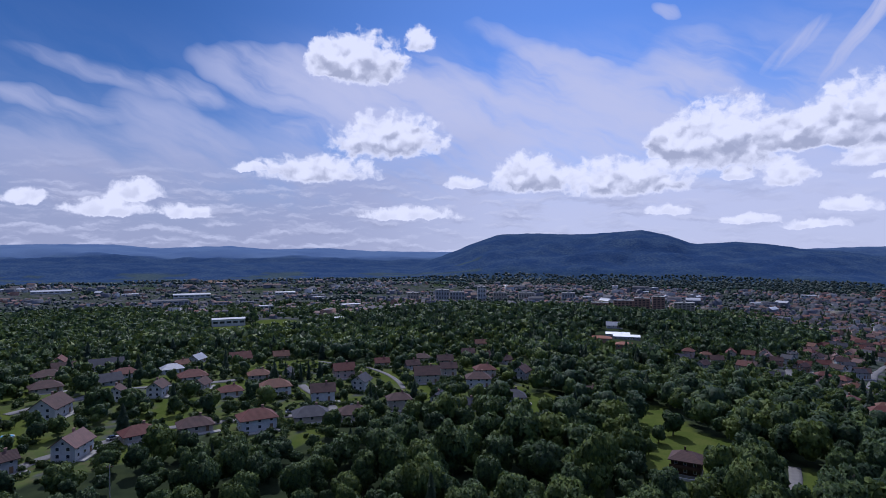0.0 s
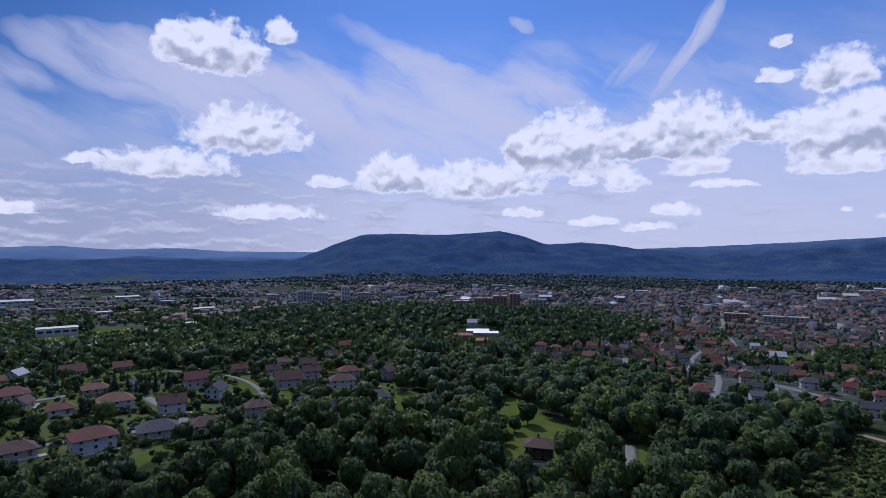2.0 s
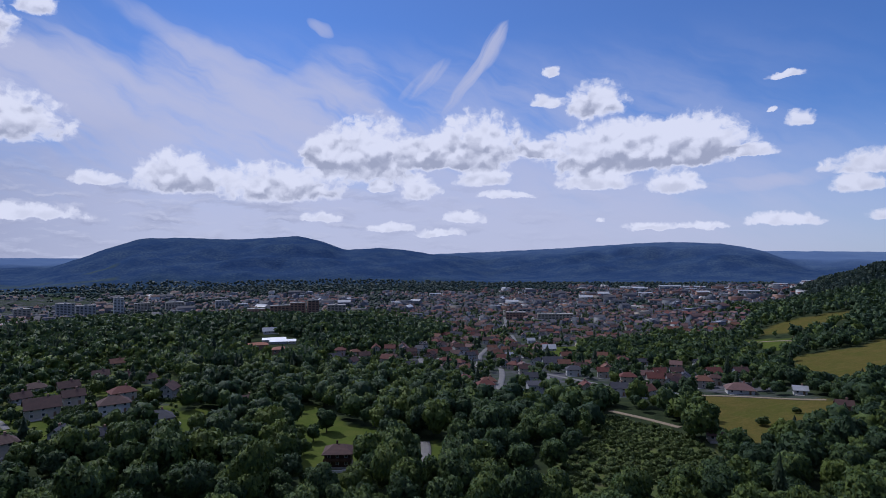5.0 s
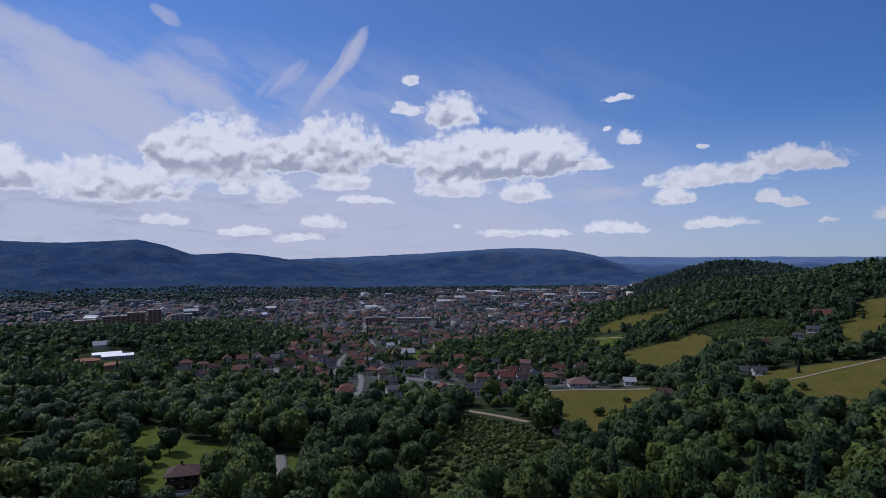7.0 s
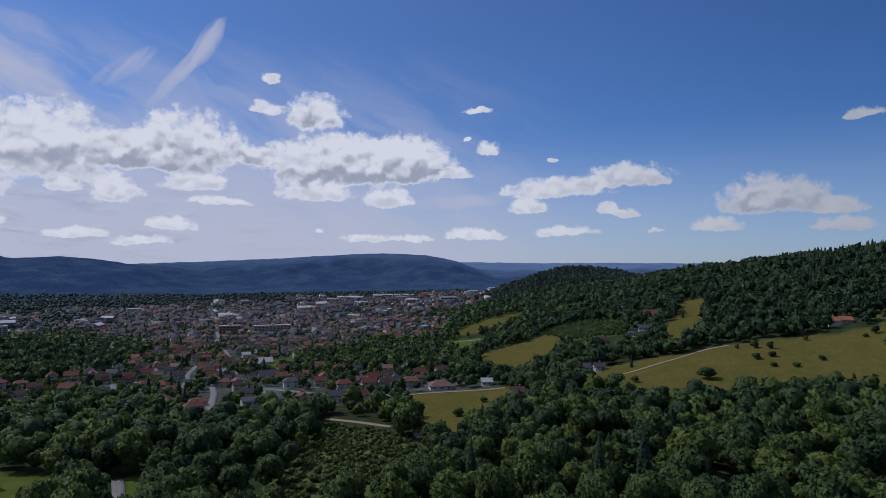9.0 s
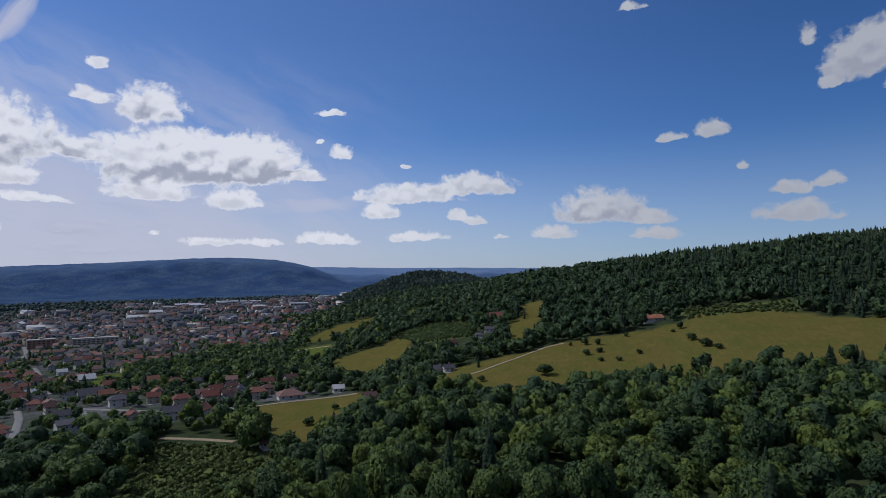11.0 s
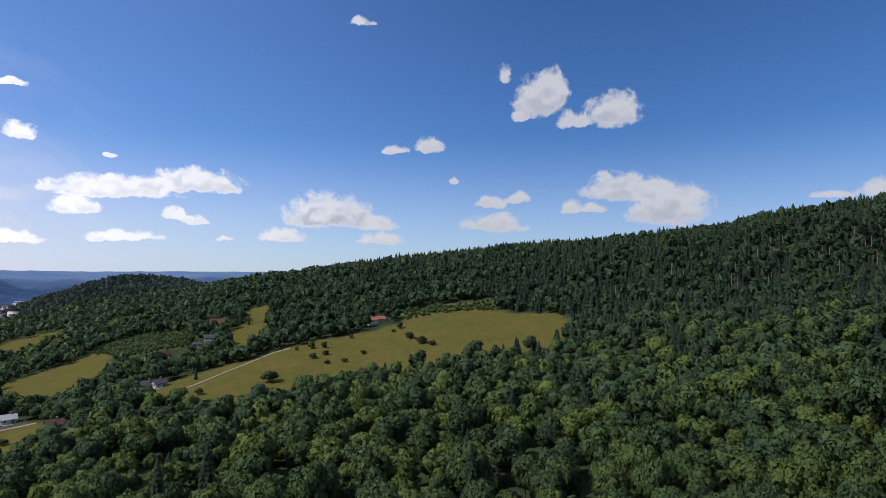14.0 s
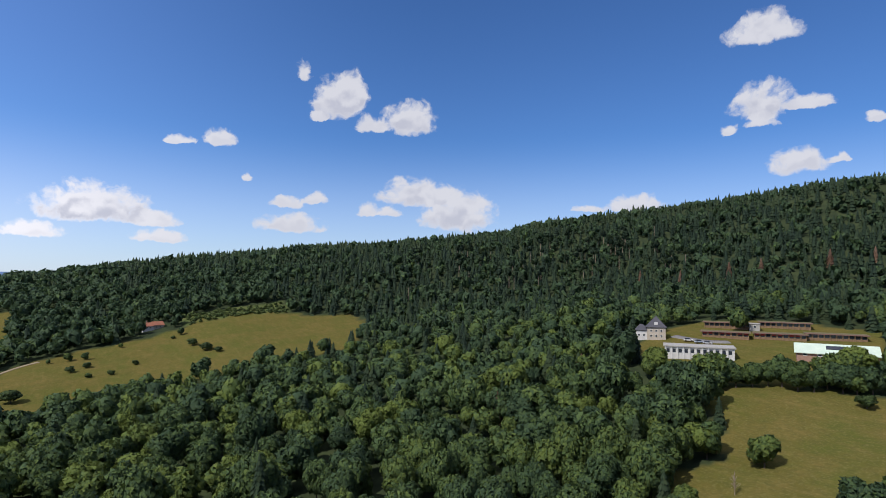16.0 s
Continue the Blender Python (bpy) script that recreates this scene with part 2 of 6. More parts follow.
# ---- materials ----
class Nodes:
    """A small writer of node materials."""

    def __init__(self, name, rough_=0.8, spec=0.3):
        self.m = bpy.data.materials.new(name)
        self.m.use_nodes = True
        self.t = self.m.node_tree
        self.b = self.t.nodes["Principled BSDF"]
        self.b.inputs["Roughness"].default_value = rough_
        self.b.inputs["Specular IOR Level"].default_value = spec

    def put(self, sock, v):
        if isinstance(v, bpy.types.NodeSocket):
            self.t.links.new(v, sock)
        elif isinstance(v, tuple) and len(v) == 3 and sock.type == "RGBA":
            sock.default_value = (*v, 1)
        else:
            sock.default_value = v

    def place(self):
        return self.t.nodes.new("ShaderNodeTexCoord").outputs["Object"]

    def spot(self):
        return self.t.nodes.new("ShaderNodeNewGeometry").outputs["Position"]

    def noise(self, scale, detail=4.0, rough_=0.55, at=None, stretch=None):
        n = self.t.nodes.new("ShaderNodeTexNoise")
        v = at if at is not None else self.spot()
        if stretch:
            k = self.t.nodes.new("ShaderNodeVectorMath")
            k.operation = "MULTIPLY"
            self.put(k.inputs[0], v)
            self.put(k.inputs[1], stretch)
            v = k.outputs[0]
        self.put(n.inputs["Vector"], v)
        n.inputs["Scale"].default_value, n.inputs["Detail"].default_value, n.inputs["Roughness"].default_value = scale, detail, rough_
        return n.outputs[0]

    def cells(self, scale, at=None):
        n = self.t.nodes.new("ShaderNodeTexVoronoi")
        self.put(n.inputs["Vector"], at if at is not None else self.spot())
        n.inputs["Scale"].default_value = scale
        return n.outputs

    def range(self, x, low, high, a=0.0, b=1.0):
        n = self.t.nodes.new("ShaderNodeMapRange")
        for k, v in enumerate((x, low, high, a, b)):
            self.put(n.inputs[k], v)
        return n.outputs[0]

    def math(self, op, a, b=0.0, clamp=False):
        n = self.t.nodes.new("ShaderNodeMath")
        n.operation, n.use_clamp = op, clamp
        self.put(n.inputs[0], a)
        self.put(n.inputs[1], b)
        return n.outputs[0]

    def mix(self, f, a, b):
        n = self.t.nodes.new("ShaderNodeMix")
        n.data_type = "RGBA"
        self.put(n.inputs[0], f)
        self.put(n.inputs[6], a)
        self.put(n.inputs[7], b)
        return n.outputs[2]

    def attr(self, name):
        n = self.t.nodes.new("ShaderNodeAttribute")
        n.attribute_name = name
        return n.outputs["Fac"]

    def chance(self):
        return self.t.nodes.new("ShaderNodeObjectInfo").outputs["Random"]

    def bump(self, h, strength, dist=0.05):
        n = self.t.nodes.new("ShaderNodeBump")
        n.inputs["Strength"].default_value, n.inputs["Distance"].default_value = strength, dist
        self.put(n.inputs["Height"], h)
        self.put(self.b.inputs["Normal"], n.outputs[0])

    def done(self, colour):
        self.put(self.b.inputs["Base Color"], colour)
        return self.m


def plain(name, a, b, scale=1.5, rough_=0.8, bump=0.25, spec=0.3, metal=0.0, vary=0.0):
    """A surface of two near colours, mottled at two sizes, with fine relief."""
    n = Nodes(name, rough_, spec)
    n.b.inputs["Metallic"].default_value = metal
    f = n.math("MULTIPLY", n.noise(scale, 5), n.noise(scale * 9, 3))
    f = n.range(f, 0.12, 0.4)
    if vary:
        f = n.math("ADD", f, n.math("MULTIPLY", n.math("SUBTRACT", n.chance(), 0.5), vary), True)
    if bump:
        n.bump(n.noise(scale * 12, 3), bump)
    return n.done(n.mix(f, a, b))


def tile_roof(name, a, b):
    """Roof tiles in courses, with mossy weathering."""
    n = Nodes(name, 0.75, 0.25)
    w = n.t.nodes.new("ShaderNodeTexWave")
    w.bands_direction = "Z"
    n.put(w.inputs["Vector"], n.place())
    w.inputs["Scale"].default_value, w.inputs["Distortion"].default_value = 1.1, 0.6
    f = n.range(n.noise(0.5, 5), 0.3, 0.7)
    c = n.mix(f, a, b)
    c = n.mix(n.range(n.noise(7.0, 3), 0.45, 0.75, 0, 0.5), c, tuple(v * 0.45 for v in a))
    c = n.mix(n.math("MULTIPLY", w.outputs[1], 0.22), c, tuple(v * 0.35 for v in a))
    n.bump(w.outputs[1], 0.5, 0.04)
    return n.done(c)


def foliage(name, dark, mid, light, spec=0.18, through_=0.28):
    n = Nodes(name, 0.55, spec)
    f = n.math("ADD", n.attr("tint"), n.math("MULTIPLY", n.math("SUBTRACT", n.chance(), 0.5), 0.7))
    f = n.math("ADD", f, n.math("MULTIPLY", n.math("SUBTRACT", n.noise(0.5, 3), 0.5), 0.25))
    c = n.mix(n.range(f, 0.05, 0.5), dark, mid)
    c = n.mix(n.range(f, 0.5, 1.0), c, light)
    # fine noise paints small leaf shadows and highlights into the colour, and drives the bump
    leaf_shade = n.noise(3.0, 5, 0.75)
    c = n.mix(n.range(leaf_shade, 0.51, 0.64, 0, 0.65), c, tuple(0.5 * v for v in dark))
    c = n.mix(n.range(leaf_shade, 0.48, 0.36, 0, 0.4), c, tuple(1.2 * v for v in light))
    n.bump(leaf_shade, 0.9, 0.35)
    m = n.done(c)
    t = n.t.nodes.new("ShaderNodeBsdfTranslucent")
    n.put(t.inputs[0], c)
    s = n.t.nodes.new("ShaderNodeMixShader")
    s.inputs[0].default_value = through_
    n.t.links.new(n.b.outputs[0], s.inputs[1])
    n.t.links.new(t.outputs[0], s.inputs[2])
    n.t.links.new(s.outputs[0], n.t.nodes["Material Output"].inputs[0])
    return m


def land():
    n = Nodes("land", 1.0, 0.0)
    fine, mid, wide = n.noise(1.3, 4), n.noise(0.12, 5), n.noise(0.012, 5)
    floor_ = n.mix(n.range(mid, 0.35, 0.65), (0.030, 0.042, 0.024), (0.052, 0.068, 0.032))
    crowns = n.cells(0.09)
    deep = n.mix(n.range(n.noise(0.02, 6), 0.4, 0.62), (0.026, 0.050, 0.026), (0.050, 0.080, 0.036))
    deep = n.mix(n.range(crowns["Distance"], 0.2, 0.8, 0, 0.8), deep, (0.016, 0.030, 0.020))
    # aerial haze painted into the colour: bluish far slopes, paler last range
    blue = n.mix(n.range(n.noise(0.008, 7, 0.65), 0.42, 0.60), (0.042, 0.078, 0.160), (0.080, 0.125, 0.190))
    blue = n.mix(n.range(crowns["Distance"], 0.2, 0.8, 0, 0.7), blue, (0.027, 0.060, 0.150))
    remote_haze = n.mix(n.range(n.noise(0.004, 5), 0.4, 0.6), (0.125, 0.195, 0.340), (0.150, 0.225, 0.365))
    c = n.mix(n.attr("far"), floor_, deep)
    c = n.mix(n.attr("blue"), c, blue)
    c = n.mix(n.attr("remote_haze"), c, remote_haze)
    lawn = n.mix(n.range(mid, 0.3, 0.7), (0.070, 0.104, 0.022), (0.120, 0.140, 0.036))
    lawn = n.mix(n.range(fine, 0.45, 0.8, 0, 0.5), lawn, (0.05, 0.085, 0.015))
    dry = n.mix(n.range(mid, 0.3, 0.7), (0.106, 0.096, 0.024), (0.150, 0.116, 0.036))
    dry = n.mix(n.range(n.noise(0.05, 6, 0.65), 0.42, 0.62, 0, 0.85), dry, (0.088, 0.100, 0.022))
    dry = n.mix(n.range(n.noise(0.35, 4, 0.6, None, (0.25, 1.0, 1.0)), 0.5, 0.72, 0, 0.55), dry, (0.185, 0.138, 0.046))
    dry = n.mix(n.range(n.noise(0.55, 5, 0.7), 0.42, 0.66, 0, 0.65), dry, (0.085, 0.082, 0.026))
    dry = n.mix(n.range(fine, 0.5, 0.75, 0, 0.6), dry, (0.18, 0.160, 0.06))
    scrub = n.mix(n.range(mid, 0.3, 0.7), (0.070, 0.100, 0.036), (0.120, 0.148, 0.046))
    scrub = n.mix(n.range(n.noise(0.3, 5, 0.65), 0.5, 0.66, 0, 0.7), scrub, (0.13, 0.115, 0.065))
    plots = n.cells(0.05)
    town = n.mix(n.range(n.noise(0.05, 4), 0.42, 0.62), (0.055, 0.072, 0.048), (0.125, 0.122, 0.135))
    town = n.mix(n.range(plots["Color"], 0.55, 0.75, 0, 0.6), town, (0.055, 0.078, 0.042))
    c = n.mix(n.attr("scrub"), c, scrub)
    c = n.mix(n.attr("town"), c, town)
    c = n.mix(n.attr("lawn"), c, lawn)
    c = n.mix(n.attr("dry"), c, dry)
    c = n.mix(n.attr("bare"), c, (0.24, 0.17, 0.12))
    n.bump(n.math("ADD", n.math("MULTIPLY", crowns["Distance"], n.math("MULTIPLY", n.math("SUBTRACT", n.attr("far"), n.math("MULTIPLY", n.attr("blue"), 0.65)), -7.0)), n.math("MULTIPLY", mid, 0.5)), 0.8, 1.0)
    return n.done(c)


LAND = land()
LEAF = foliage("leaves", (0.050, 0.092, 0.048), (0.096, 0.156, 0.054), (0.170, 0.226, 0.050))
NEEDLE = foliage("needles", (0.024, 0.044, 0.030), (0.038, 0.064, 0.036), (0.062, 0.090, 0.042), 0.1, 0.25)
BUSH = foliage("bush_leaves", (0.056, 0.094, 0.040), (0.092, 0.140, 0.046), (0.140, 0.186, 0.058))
# bluer leaves for distant trees: haze put into the leaf colour
HAZED_LEAF = foliage("hazed_leaves", (0.050, 0.082, 0.070), (0.080, 0.115, 0.084), (0.120, 0.155, 0.095))
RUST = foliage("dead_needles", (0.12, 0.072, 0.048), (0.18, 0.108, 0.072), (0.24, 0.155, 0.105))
BARK = plain("bark", (0.055, 0.042, 0.032), (0.13, 0.105, 0.08), 2.0, 0.95, 0.6)
PALE_BARK = plain("pale_bark", (0.20, 0.15, 0.11), (0.34, 0.28, 0.22), 2.0, 0.9, 0.5)
ASPHALT = plain("asphalt", (0.16, 0.155, 0.15), (0.25, 0.24, 0.235), 0.3, 0.9, 0.2)
GRAVEL = plain("gravel", (0.24, 0.19, 0.13), (0.36, 0.29, 0.20), 0.6, 0.95, 0.4)

# ---- the lie of the land ----
EYE_Z = 130.0
# height of the ground under the eye, by bearing (degrees clockwise), at these distances
REACH = (0, 120, 220, 340, 500, 750, 1100, 1700, 2600, 4900)
LIE = {
    -60: (-75, -75, -72, -75, -90, -104, -116, -124, -126, -126),
    -40: (-75, -75, -70, -70, -84, -102, -116, -125, -126, -124),
    -20: (-75, -75, -70, -71, -82, -97, -112, -125, -126, -122),
    0: (-76, -76, -73, -72, -80, -80, -112, -125, -124, -120),
    20: (-76, -77, -76, -81, -85, -82, -116, -125, -124, -110),
    40: (-76, -76, -77, -83, -97, -114, -124, -125, -122, -110),
    60: (-75, -74, -74, -80, -90, -100, -106, -108, -116, -105),
    80: (-75, -74, -72, -66, -57, -52, -20, -40, -80, -70),
    100: (-75, -75, -70, -60, -31, 0, 8, -20, -40, -40),
    120: (-75, -74, -66, -48, -30, 8, 30, 10, 0, 0),
    140: (-75, -68, -46, -24, -12, 25, 60, 40, 20, 20),
    160: (-75, -58, -43, -28, -10, 35, 70, 60, 40, 40),
    200: (-75, -60, -48, -34, -8, 40, 70, 60, 50, 50),
    250: (-75, -70, -60, -50, -30, 10, 40, 30, 20, 20),
}
# skylines: bearing and height in degrees over the eye's level, distance, near and far width
FAR_RANGE = ((-60, 0.4), (-37.4, 0.35), (-33.7, 0.4), (-29.7, 0.4), (-26.2, 0.05), (-23, 0.2), (-20.0, 0.25),
             (-16.5, -0.05), (-11.4, 0.1), (-7.5, -0.2), (-0.2, -0.3), (20, -0.2), (40, -0.1), (63, 0.25), (70, 0.15),
             (76, 0.2), (83, 0.15), (100, 0.3), (140, 1.0), (200, 3.0), (280, 2.0), (300, 0.4))
MOUNTAIN = ((-9, -4), (-2.5, -1.6), (0.9, -0.35), (3.1, 0.6), (5.4, 1.4), (8.7, 1.55), (11.9, 1.4), (15.1, 1.5), (18.9, 1.8),
            (21.2, 1.3), (23.5, 0.45), (26.7, 0.65), (29.4, 0.42), (31.8, 0.0), (34.2, -0.75), (36.1, -1.4), (41, -3), (48, -5))
SECOND = ((29, -2.5), (32, 0.0), (34.5, 0.1), (37.3, 0.2), (40.2, 0.35), (44.5, 0.55), (47.5, 0.75), (50.5, 0.95), (54.5, 1.1),
          (58.8, 0.95), (61.9, 0.3), (64.0, -0.6), (66.3, -1.6), (72, -4))
FOOTHILL = ((-60, -1.3), (-37, -1.35), (-29, -1.25), (-22, -1.4), (-15, -1.55), (-9, -1.75), (-3, -2.1), (4, -4))
KNOLL = ((63, -3.6), (67.5, -2.0), (69.8, -1.1), (72.0, -0.5), (74.8, -0.45), (77.5, -0.9), (80.5, -1.9), (85, -3.5))
RIDGE = ((66, -6.20), (74, -3.60), (78, -2.20), (80.8, -1.40), (83.7, -0.70), (86, -0.45), (88, -0.05), (90.4, 0.25), (93, 0.60), (96.4, 1.05), (99.4, 1.35),
         (104.6, 1.85), (108.2, 2.25), (112.4, 2.60), (115.5, 2.75), (118.3, 3.05), (122.1, 3.35), (127.6, 3.95), (131.1, 4.85), (138.6, 5.55),
         (143.8, 6.05), (148.4, 6.65), (152.7, 7.15), (156.4, 7.45), (165, 7.45), (185, 6.80), (230, 4.80), (270, -1.20), (290, -6.20))


def skyline(points, bearing):
    b = np.array([p[0] for p in points], float)
    e = np.array([p[1] for p in points], float)
    return np.interp(np.where(bearing < b[0], bearing + 360, bearing), b, e, left=-12, right=-12)


def smooth_table():
    keys = sorted(LIE)
    rows = np.array([np.interp(np.arange(0, 5000, 10.0), REACH, LIE[k]) for k in keys])
    az = np.arange(-60, 300, 1.0)
    out = np.empty((360, 500))
    for j in range(500):
        out[:, j] = np.interp(az, keys + [300], list(rows[:, j]) + [rows[0, j]])
    k = np.exp(-0.5 * (np.arange(-12, 13) / 4.5) ** 2)
    k /= k.sum()
    out = sum(w * np.roll(out, s, 0) for s, w in zip(range(-12, 13), k))
    k2 = np.exp(-0.5 * (np.arange(-8, 9) / 2.5) ** 2)
    k2 /= k2.sum()
    pad = np.pad(out, ((0, 0), (8, 8)), mode="edge")
    return sum(w * pad[:, s:s + 500] for s, w in zip(range(17), k2))


TABLE = smooth_table()


def rough(x, y, size, seed):
    """Cheap smooth noise of about -1 to 1 from turned sine waves."""
    v = np.zeros_like(x)
    for k in range(5):
        a = seed * 1.7 + k * 2.399
        f = 6.283 / size * (1 + 0.37 * k)
        v = v + np.sin((x * math.cos(a) + y * math.sin(a)) * f + seed * 3.1 + k + 1.3 * np.sin((y * math.cos(a) - x * math.sin(a)) * f * 0.6 + k)) / (1 + 0.5 * k)
    return v / 2.2


def height(x, y):
    """The ground's height over the world's zero at x, y (numpy arrays)."""
    x, y = np.asarray(x, float), np.asarray(y, float)
    d = np.hypot(x, y)
    b = np.degrees(np.arctan2(x, y))
    b = np.where(b < -60, b + 360, b)
    fa, fd = b + 60, np.clip(d / 10, 0, 498.9)
    i, j = np.floor(fa).astype(int), np.floor(fd).astype(int)
    u, v = fa - i, fd - j
    i0, i1 = i % 360, (i + 1) % 360
    h = (TABLE[i0, j] * (1 - u) + TABLE[i1, j] * u) * (1 - v) + (TABLE[i0, j + 1] * (1 - u) + TABLE[i1, j + 1] * u) * v
    for points, dist, near, far, wob in ((FAR_RANGE, 4700, 1500, 700, 8), (MOUNTAIN, 3500, 1150, 1200, 14), (SECOND, 4000, 1100, 900, 12),
                                         (FOOTHILL, 3250, 500, 500, 5), (KNOLL, 1600, 500, 700, 4), (RIDGE, 900, 420, 900, 3)):
        top = np.tan(np.radians(skyline(points, b))) * dist
        s = np.where(d < dist, 1 - (dist - d) / near, 1 - (d - dist) / far)
        s = np.clip(s, 0, 1)
        s = np.where(d < dist, 0.55 * s + 0.45 * s * s * (3 - 2 * s), s * s * (3 - 2 * s))
        s = s - (0.10 * rough(x, y, near * 0.8, dist * 0.01) + 0.10 * rough(x, y, near * 0.33, dist * 0.02)) * np.sin(np.pi * np.clip(s, 0, 1))
        h = np.maximum(h, h + (top - h) * np.clip(s, 0, 1))
    h = h + rough(x, y, 160, 3.0) * np.clip(d / 400, 0.3, 1.5)
    return h + EYE_Z


def at_bearing(bearing, d):
    return d * math.sin(math.radians(bearing)), d * math.cos(math.radians(bearing))


# ---- open ground, in metres ----
BIG_MEADOW = ((372, 104), (288, 54), (305, 39), (313, 22), (327, 1), (345, -23), (351, -60), (353, -107), (350, -139), (395, -176), (415, -187), (450, -183), (457, -160), (484, -124), (482, -69), (462, -39), (457, -12), (444, 14), (420, 54), (398, 90))
LOW_FIELD = ((304, 198), (323, 172), (335, 144), (264, 111), (238, 119), (214, 117), (195, 119), (226, 141), (253, 167))
MID_MEADOW = ((476, 234), (516, 236), (554, 214), (611, 221), (584, 198), (492, 158), (400, 140), (383, 155), (375, 171))
FAR_MEADOW = ((677, 365), (749, 391), (814, 389), (881, 352), (812, 324), (740, 330), (693, 339))
MEADOW_EDGE = ((474, -142), (504, -142), (504, -60), (474, -60))
HIGH_MEADOW = ((501, 84), (561, 80), (628, 76), (632, 60), (534, 50), (463, 52), (447, 64))
ORCHARD = ((611, 221), (636, 210), (633, 187), (590, 132), (528, 112), (510, 114), (516, 144), (530, 170))
SHED_MEADOW = ((-256, 590), (-302, 765), (-256, 764), (-155, 711), (-142, 652), (-201, 617), (-203, 571))
HAMLET = ((-130, 169), (-230, 301), (-288, 408), (-285, 468), (-208, 470), (-88, 401), (-52, 368), (-34, 421), (34, 522), (46, 494), (58, 380), (52, 321), (31, 274), (14, 255), (-15, 240), (-30, 247), (-43, 240), (-43, 226), (-56, 203), (-88, 222), (-95, 202), (-110, 187))
CHALET_LAWN = ((100, 295), (109, 293), (109, 258), (114, 240), (115, 223), (101, 200), (88, 194), (78, 178), (69, 160), (51, 160), (58, 178), (71, 205), (82, 231), (82, 247))
SLOPE_LAWN = ((31, 265), (42, 304), (53, 306), (65, 300), (50, 257), (36, 239))
FRONT_LAWN = ((16, 175), (26, 185), (31, 183), (29, 169), (23, 159), (10, 158))
HAMLET_MEADOW = ((-111, 350), (-115, 387), (-73, 383), (-68, 359), (-80, 337), (-100, 327))
VILLA_LAWN = ((126, 204), (131, 202), (123, 184), (109, 168), (102, 168))
SCRUB = ((223, 197), (223, 166), (218, 147), (203, 124), (182, 109), (159, 105), (130, 101), (113, 125), (114, 142), (139, 148), (176, 164))
RIGHT_FIELD = ((138, -197), (131, -208), (92, -232), (74, -237), (38, -182), (54, -134), (75, -118), (98, -128), (109, -145), (101, -158), (108, -167), (124, -184))
CAMPUS = ((196, -228), (205, -270), (205, -299), (168, -328), (131, -332), (105, -267), (116, -218), (135, -210), (162, -206))
CLINIC_YARD = ((104, 531), (156, 623), (191, 672), (188, 630), (186, 551), (160, 495), (132, 507))
EAST_VILLAGE = ((195, 267), (224, 325), (189, 350), (152, 382), (185, 467), (261, 474), (360, 567), (481, 699), (579, 949), (604, 1169), (1143, 1419), (1074, 884), (886, 483), (683, 390), (619, 425), (616, 497), (536, 516), (414, 407), (411, 352), (412, 272), (383, 209), (338, 148), (300, 198), (260, 223), (231, 236), (206, 251))
VILLAGE_WOOD = ((523, 504), (609, 473), (632, 417), (579, 330), (445, 238), (444, 281), (454, 352), (405, 375))
VILLAGE_GREEN = ((401, 442), (466, 490), (498, 480), (442, 422), (393, 401))

BARE_FIELD = ((-880, 2125), (-712, 2166), (-748, 2302), (-862, 2368), (-961, 2286))
SPORTS_FIELD = ((-215, 664), (-159, 629), (-168, 706), (-201, 780), (-260, 810))
TERRACE_FIELD = ((635, 365), (632, 309), (567, 274), (533, 266), (561, 317))
UPPER_STRIP = ((902, 303), (838, 241), (774, 223), (830, 275))
# ---- building helpers ----
def sheet(name, verts, tris, material=None, attrs=None, normals=None):
    """A mesh from numpy arrays of corners and triangles."""
    me = bpy.data.meshes.new(name)
    verts, tris = np.asarray(verts, np.float32), np.asarray(tris, np.int32)
    me.vertices.add(len(verts))
    me.vertices.foreach_set("co", verts.ravel())
    k = tris.shape[1]
    me.loops.add(tris.size)
    me.loops.foreach_set("vertex_index", tris.ravel())
    me.polygons.add(len(tris))
    me.polygons.foreach_set("loop_start", np.arange(0, tris.size, k, dtype=np.int32))
    me.update(calc_edges=True)
    if material:
        me.materials.append(material)
    for key, values in (attrs or {}).items():
        me.attributes.new(key, "FLOAT", "POINT").data.foreach_set("value", np.asarray(values, np.float32))
    if normals is not None:
        me.attributes.new("custom_normal", "FLOAT_VECTOR", "POINT").data.foreach_set("vector", np.asarray(normals, np.float32).ravel())
    return me


def inside(poly, x, y):
    """Which of the points x, y lie inside the outline."""
    p = np.array(poly, float)
    hit = np.zeros(x.shape, bool)
    j = len(p) - 1
    for i in range(len(p)):
        (xi, yi), (xj, yj) = p[i], p[j]
        if yi != yj:
            hit ^= ((yi > y) != (yj > y)) & (x < (xj - xi) * (y - yi) / (yj - yi) + xi)
        j = i
    return hit


def bearing_of(x, y):
    b = np.degrees(np.arctan2(x, y))
    return np.where(b < -60, b + 360, b)


def in_town(x, y):
    """The town on the valley floor."""
    d, b = np.hypot(x, y), bearing_of(x, y)
    edge = np.interp(b, [-60, -38, -30, -22, -15, -8, -4, 0, 10, 24, 30, 34, 38, 60, 66], [1700, 1500, 1300, 960, 790, 690, 860, 960, 950, 960, 940, 800, 620, 900, 1500])
    rim = np.interp(b, [-60, -10, 5, 30, 45, 60, 66], [2300, 2250, 1960, 1880, 2080, 2150, 2000])
    n = rough(x, y, 420, 7.0)
    return (b < 66) & (d > edge + 60 * n) & (d < rim + 160 * n) & (rough(x, y, 520, 2.0) > -0.62)


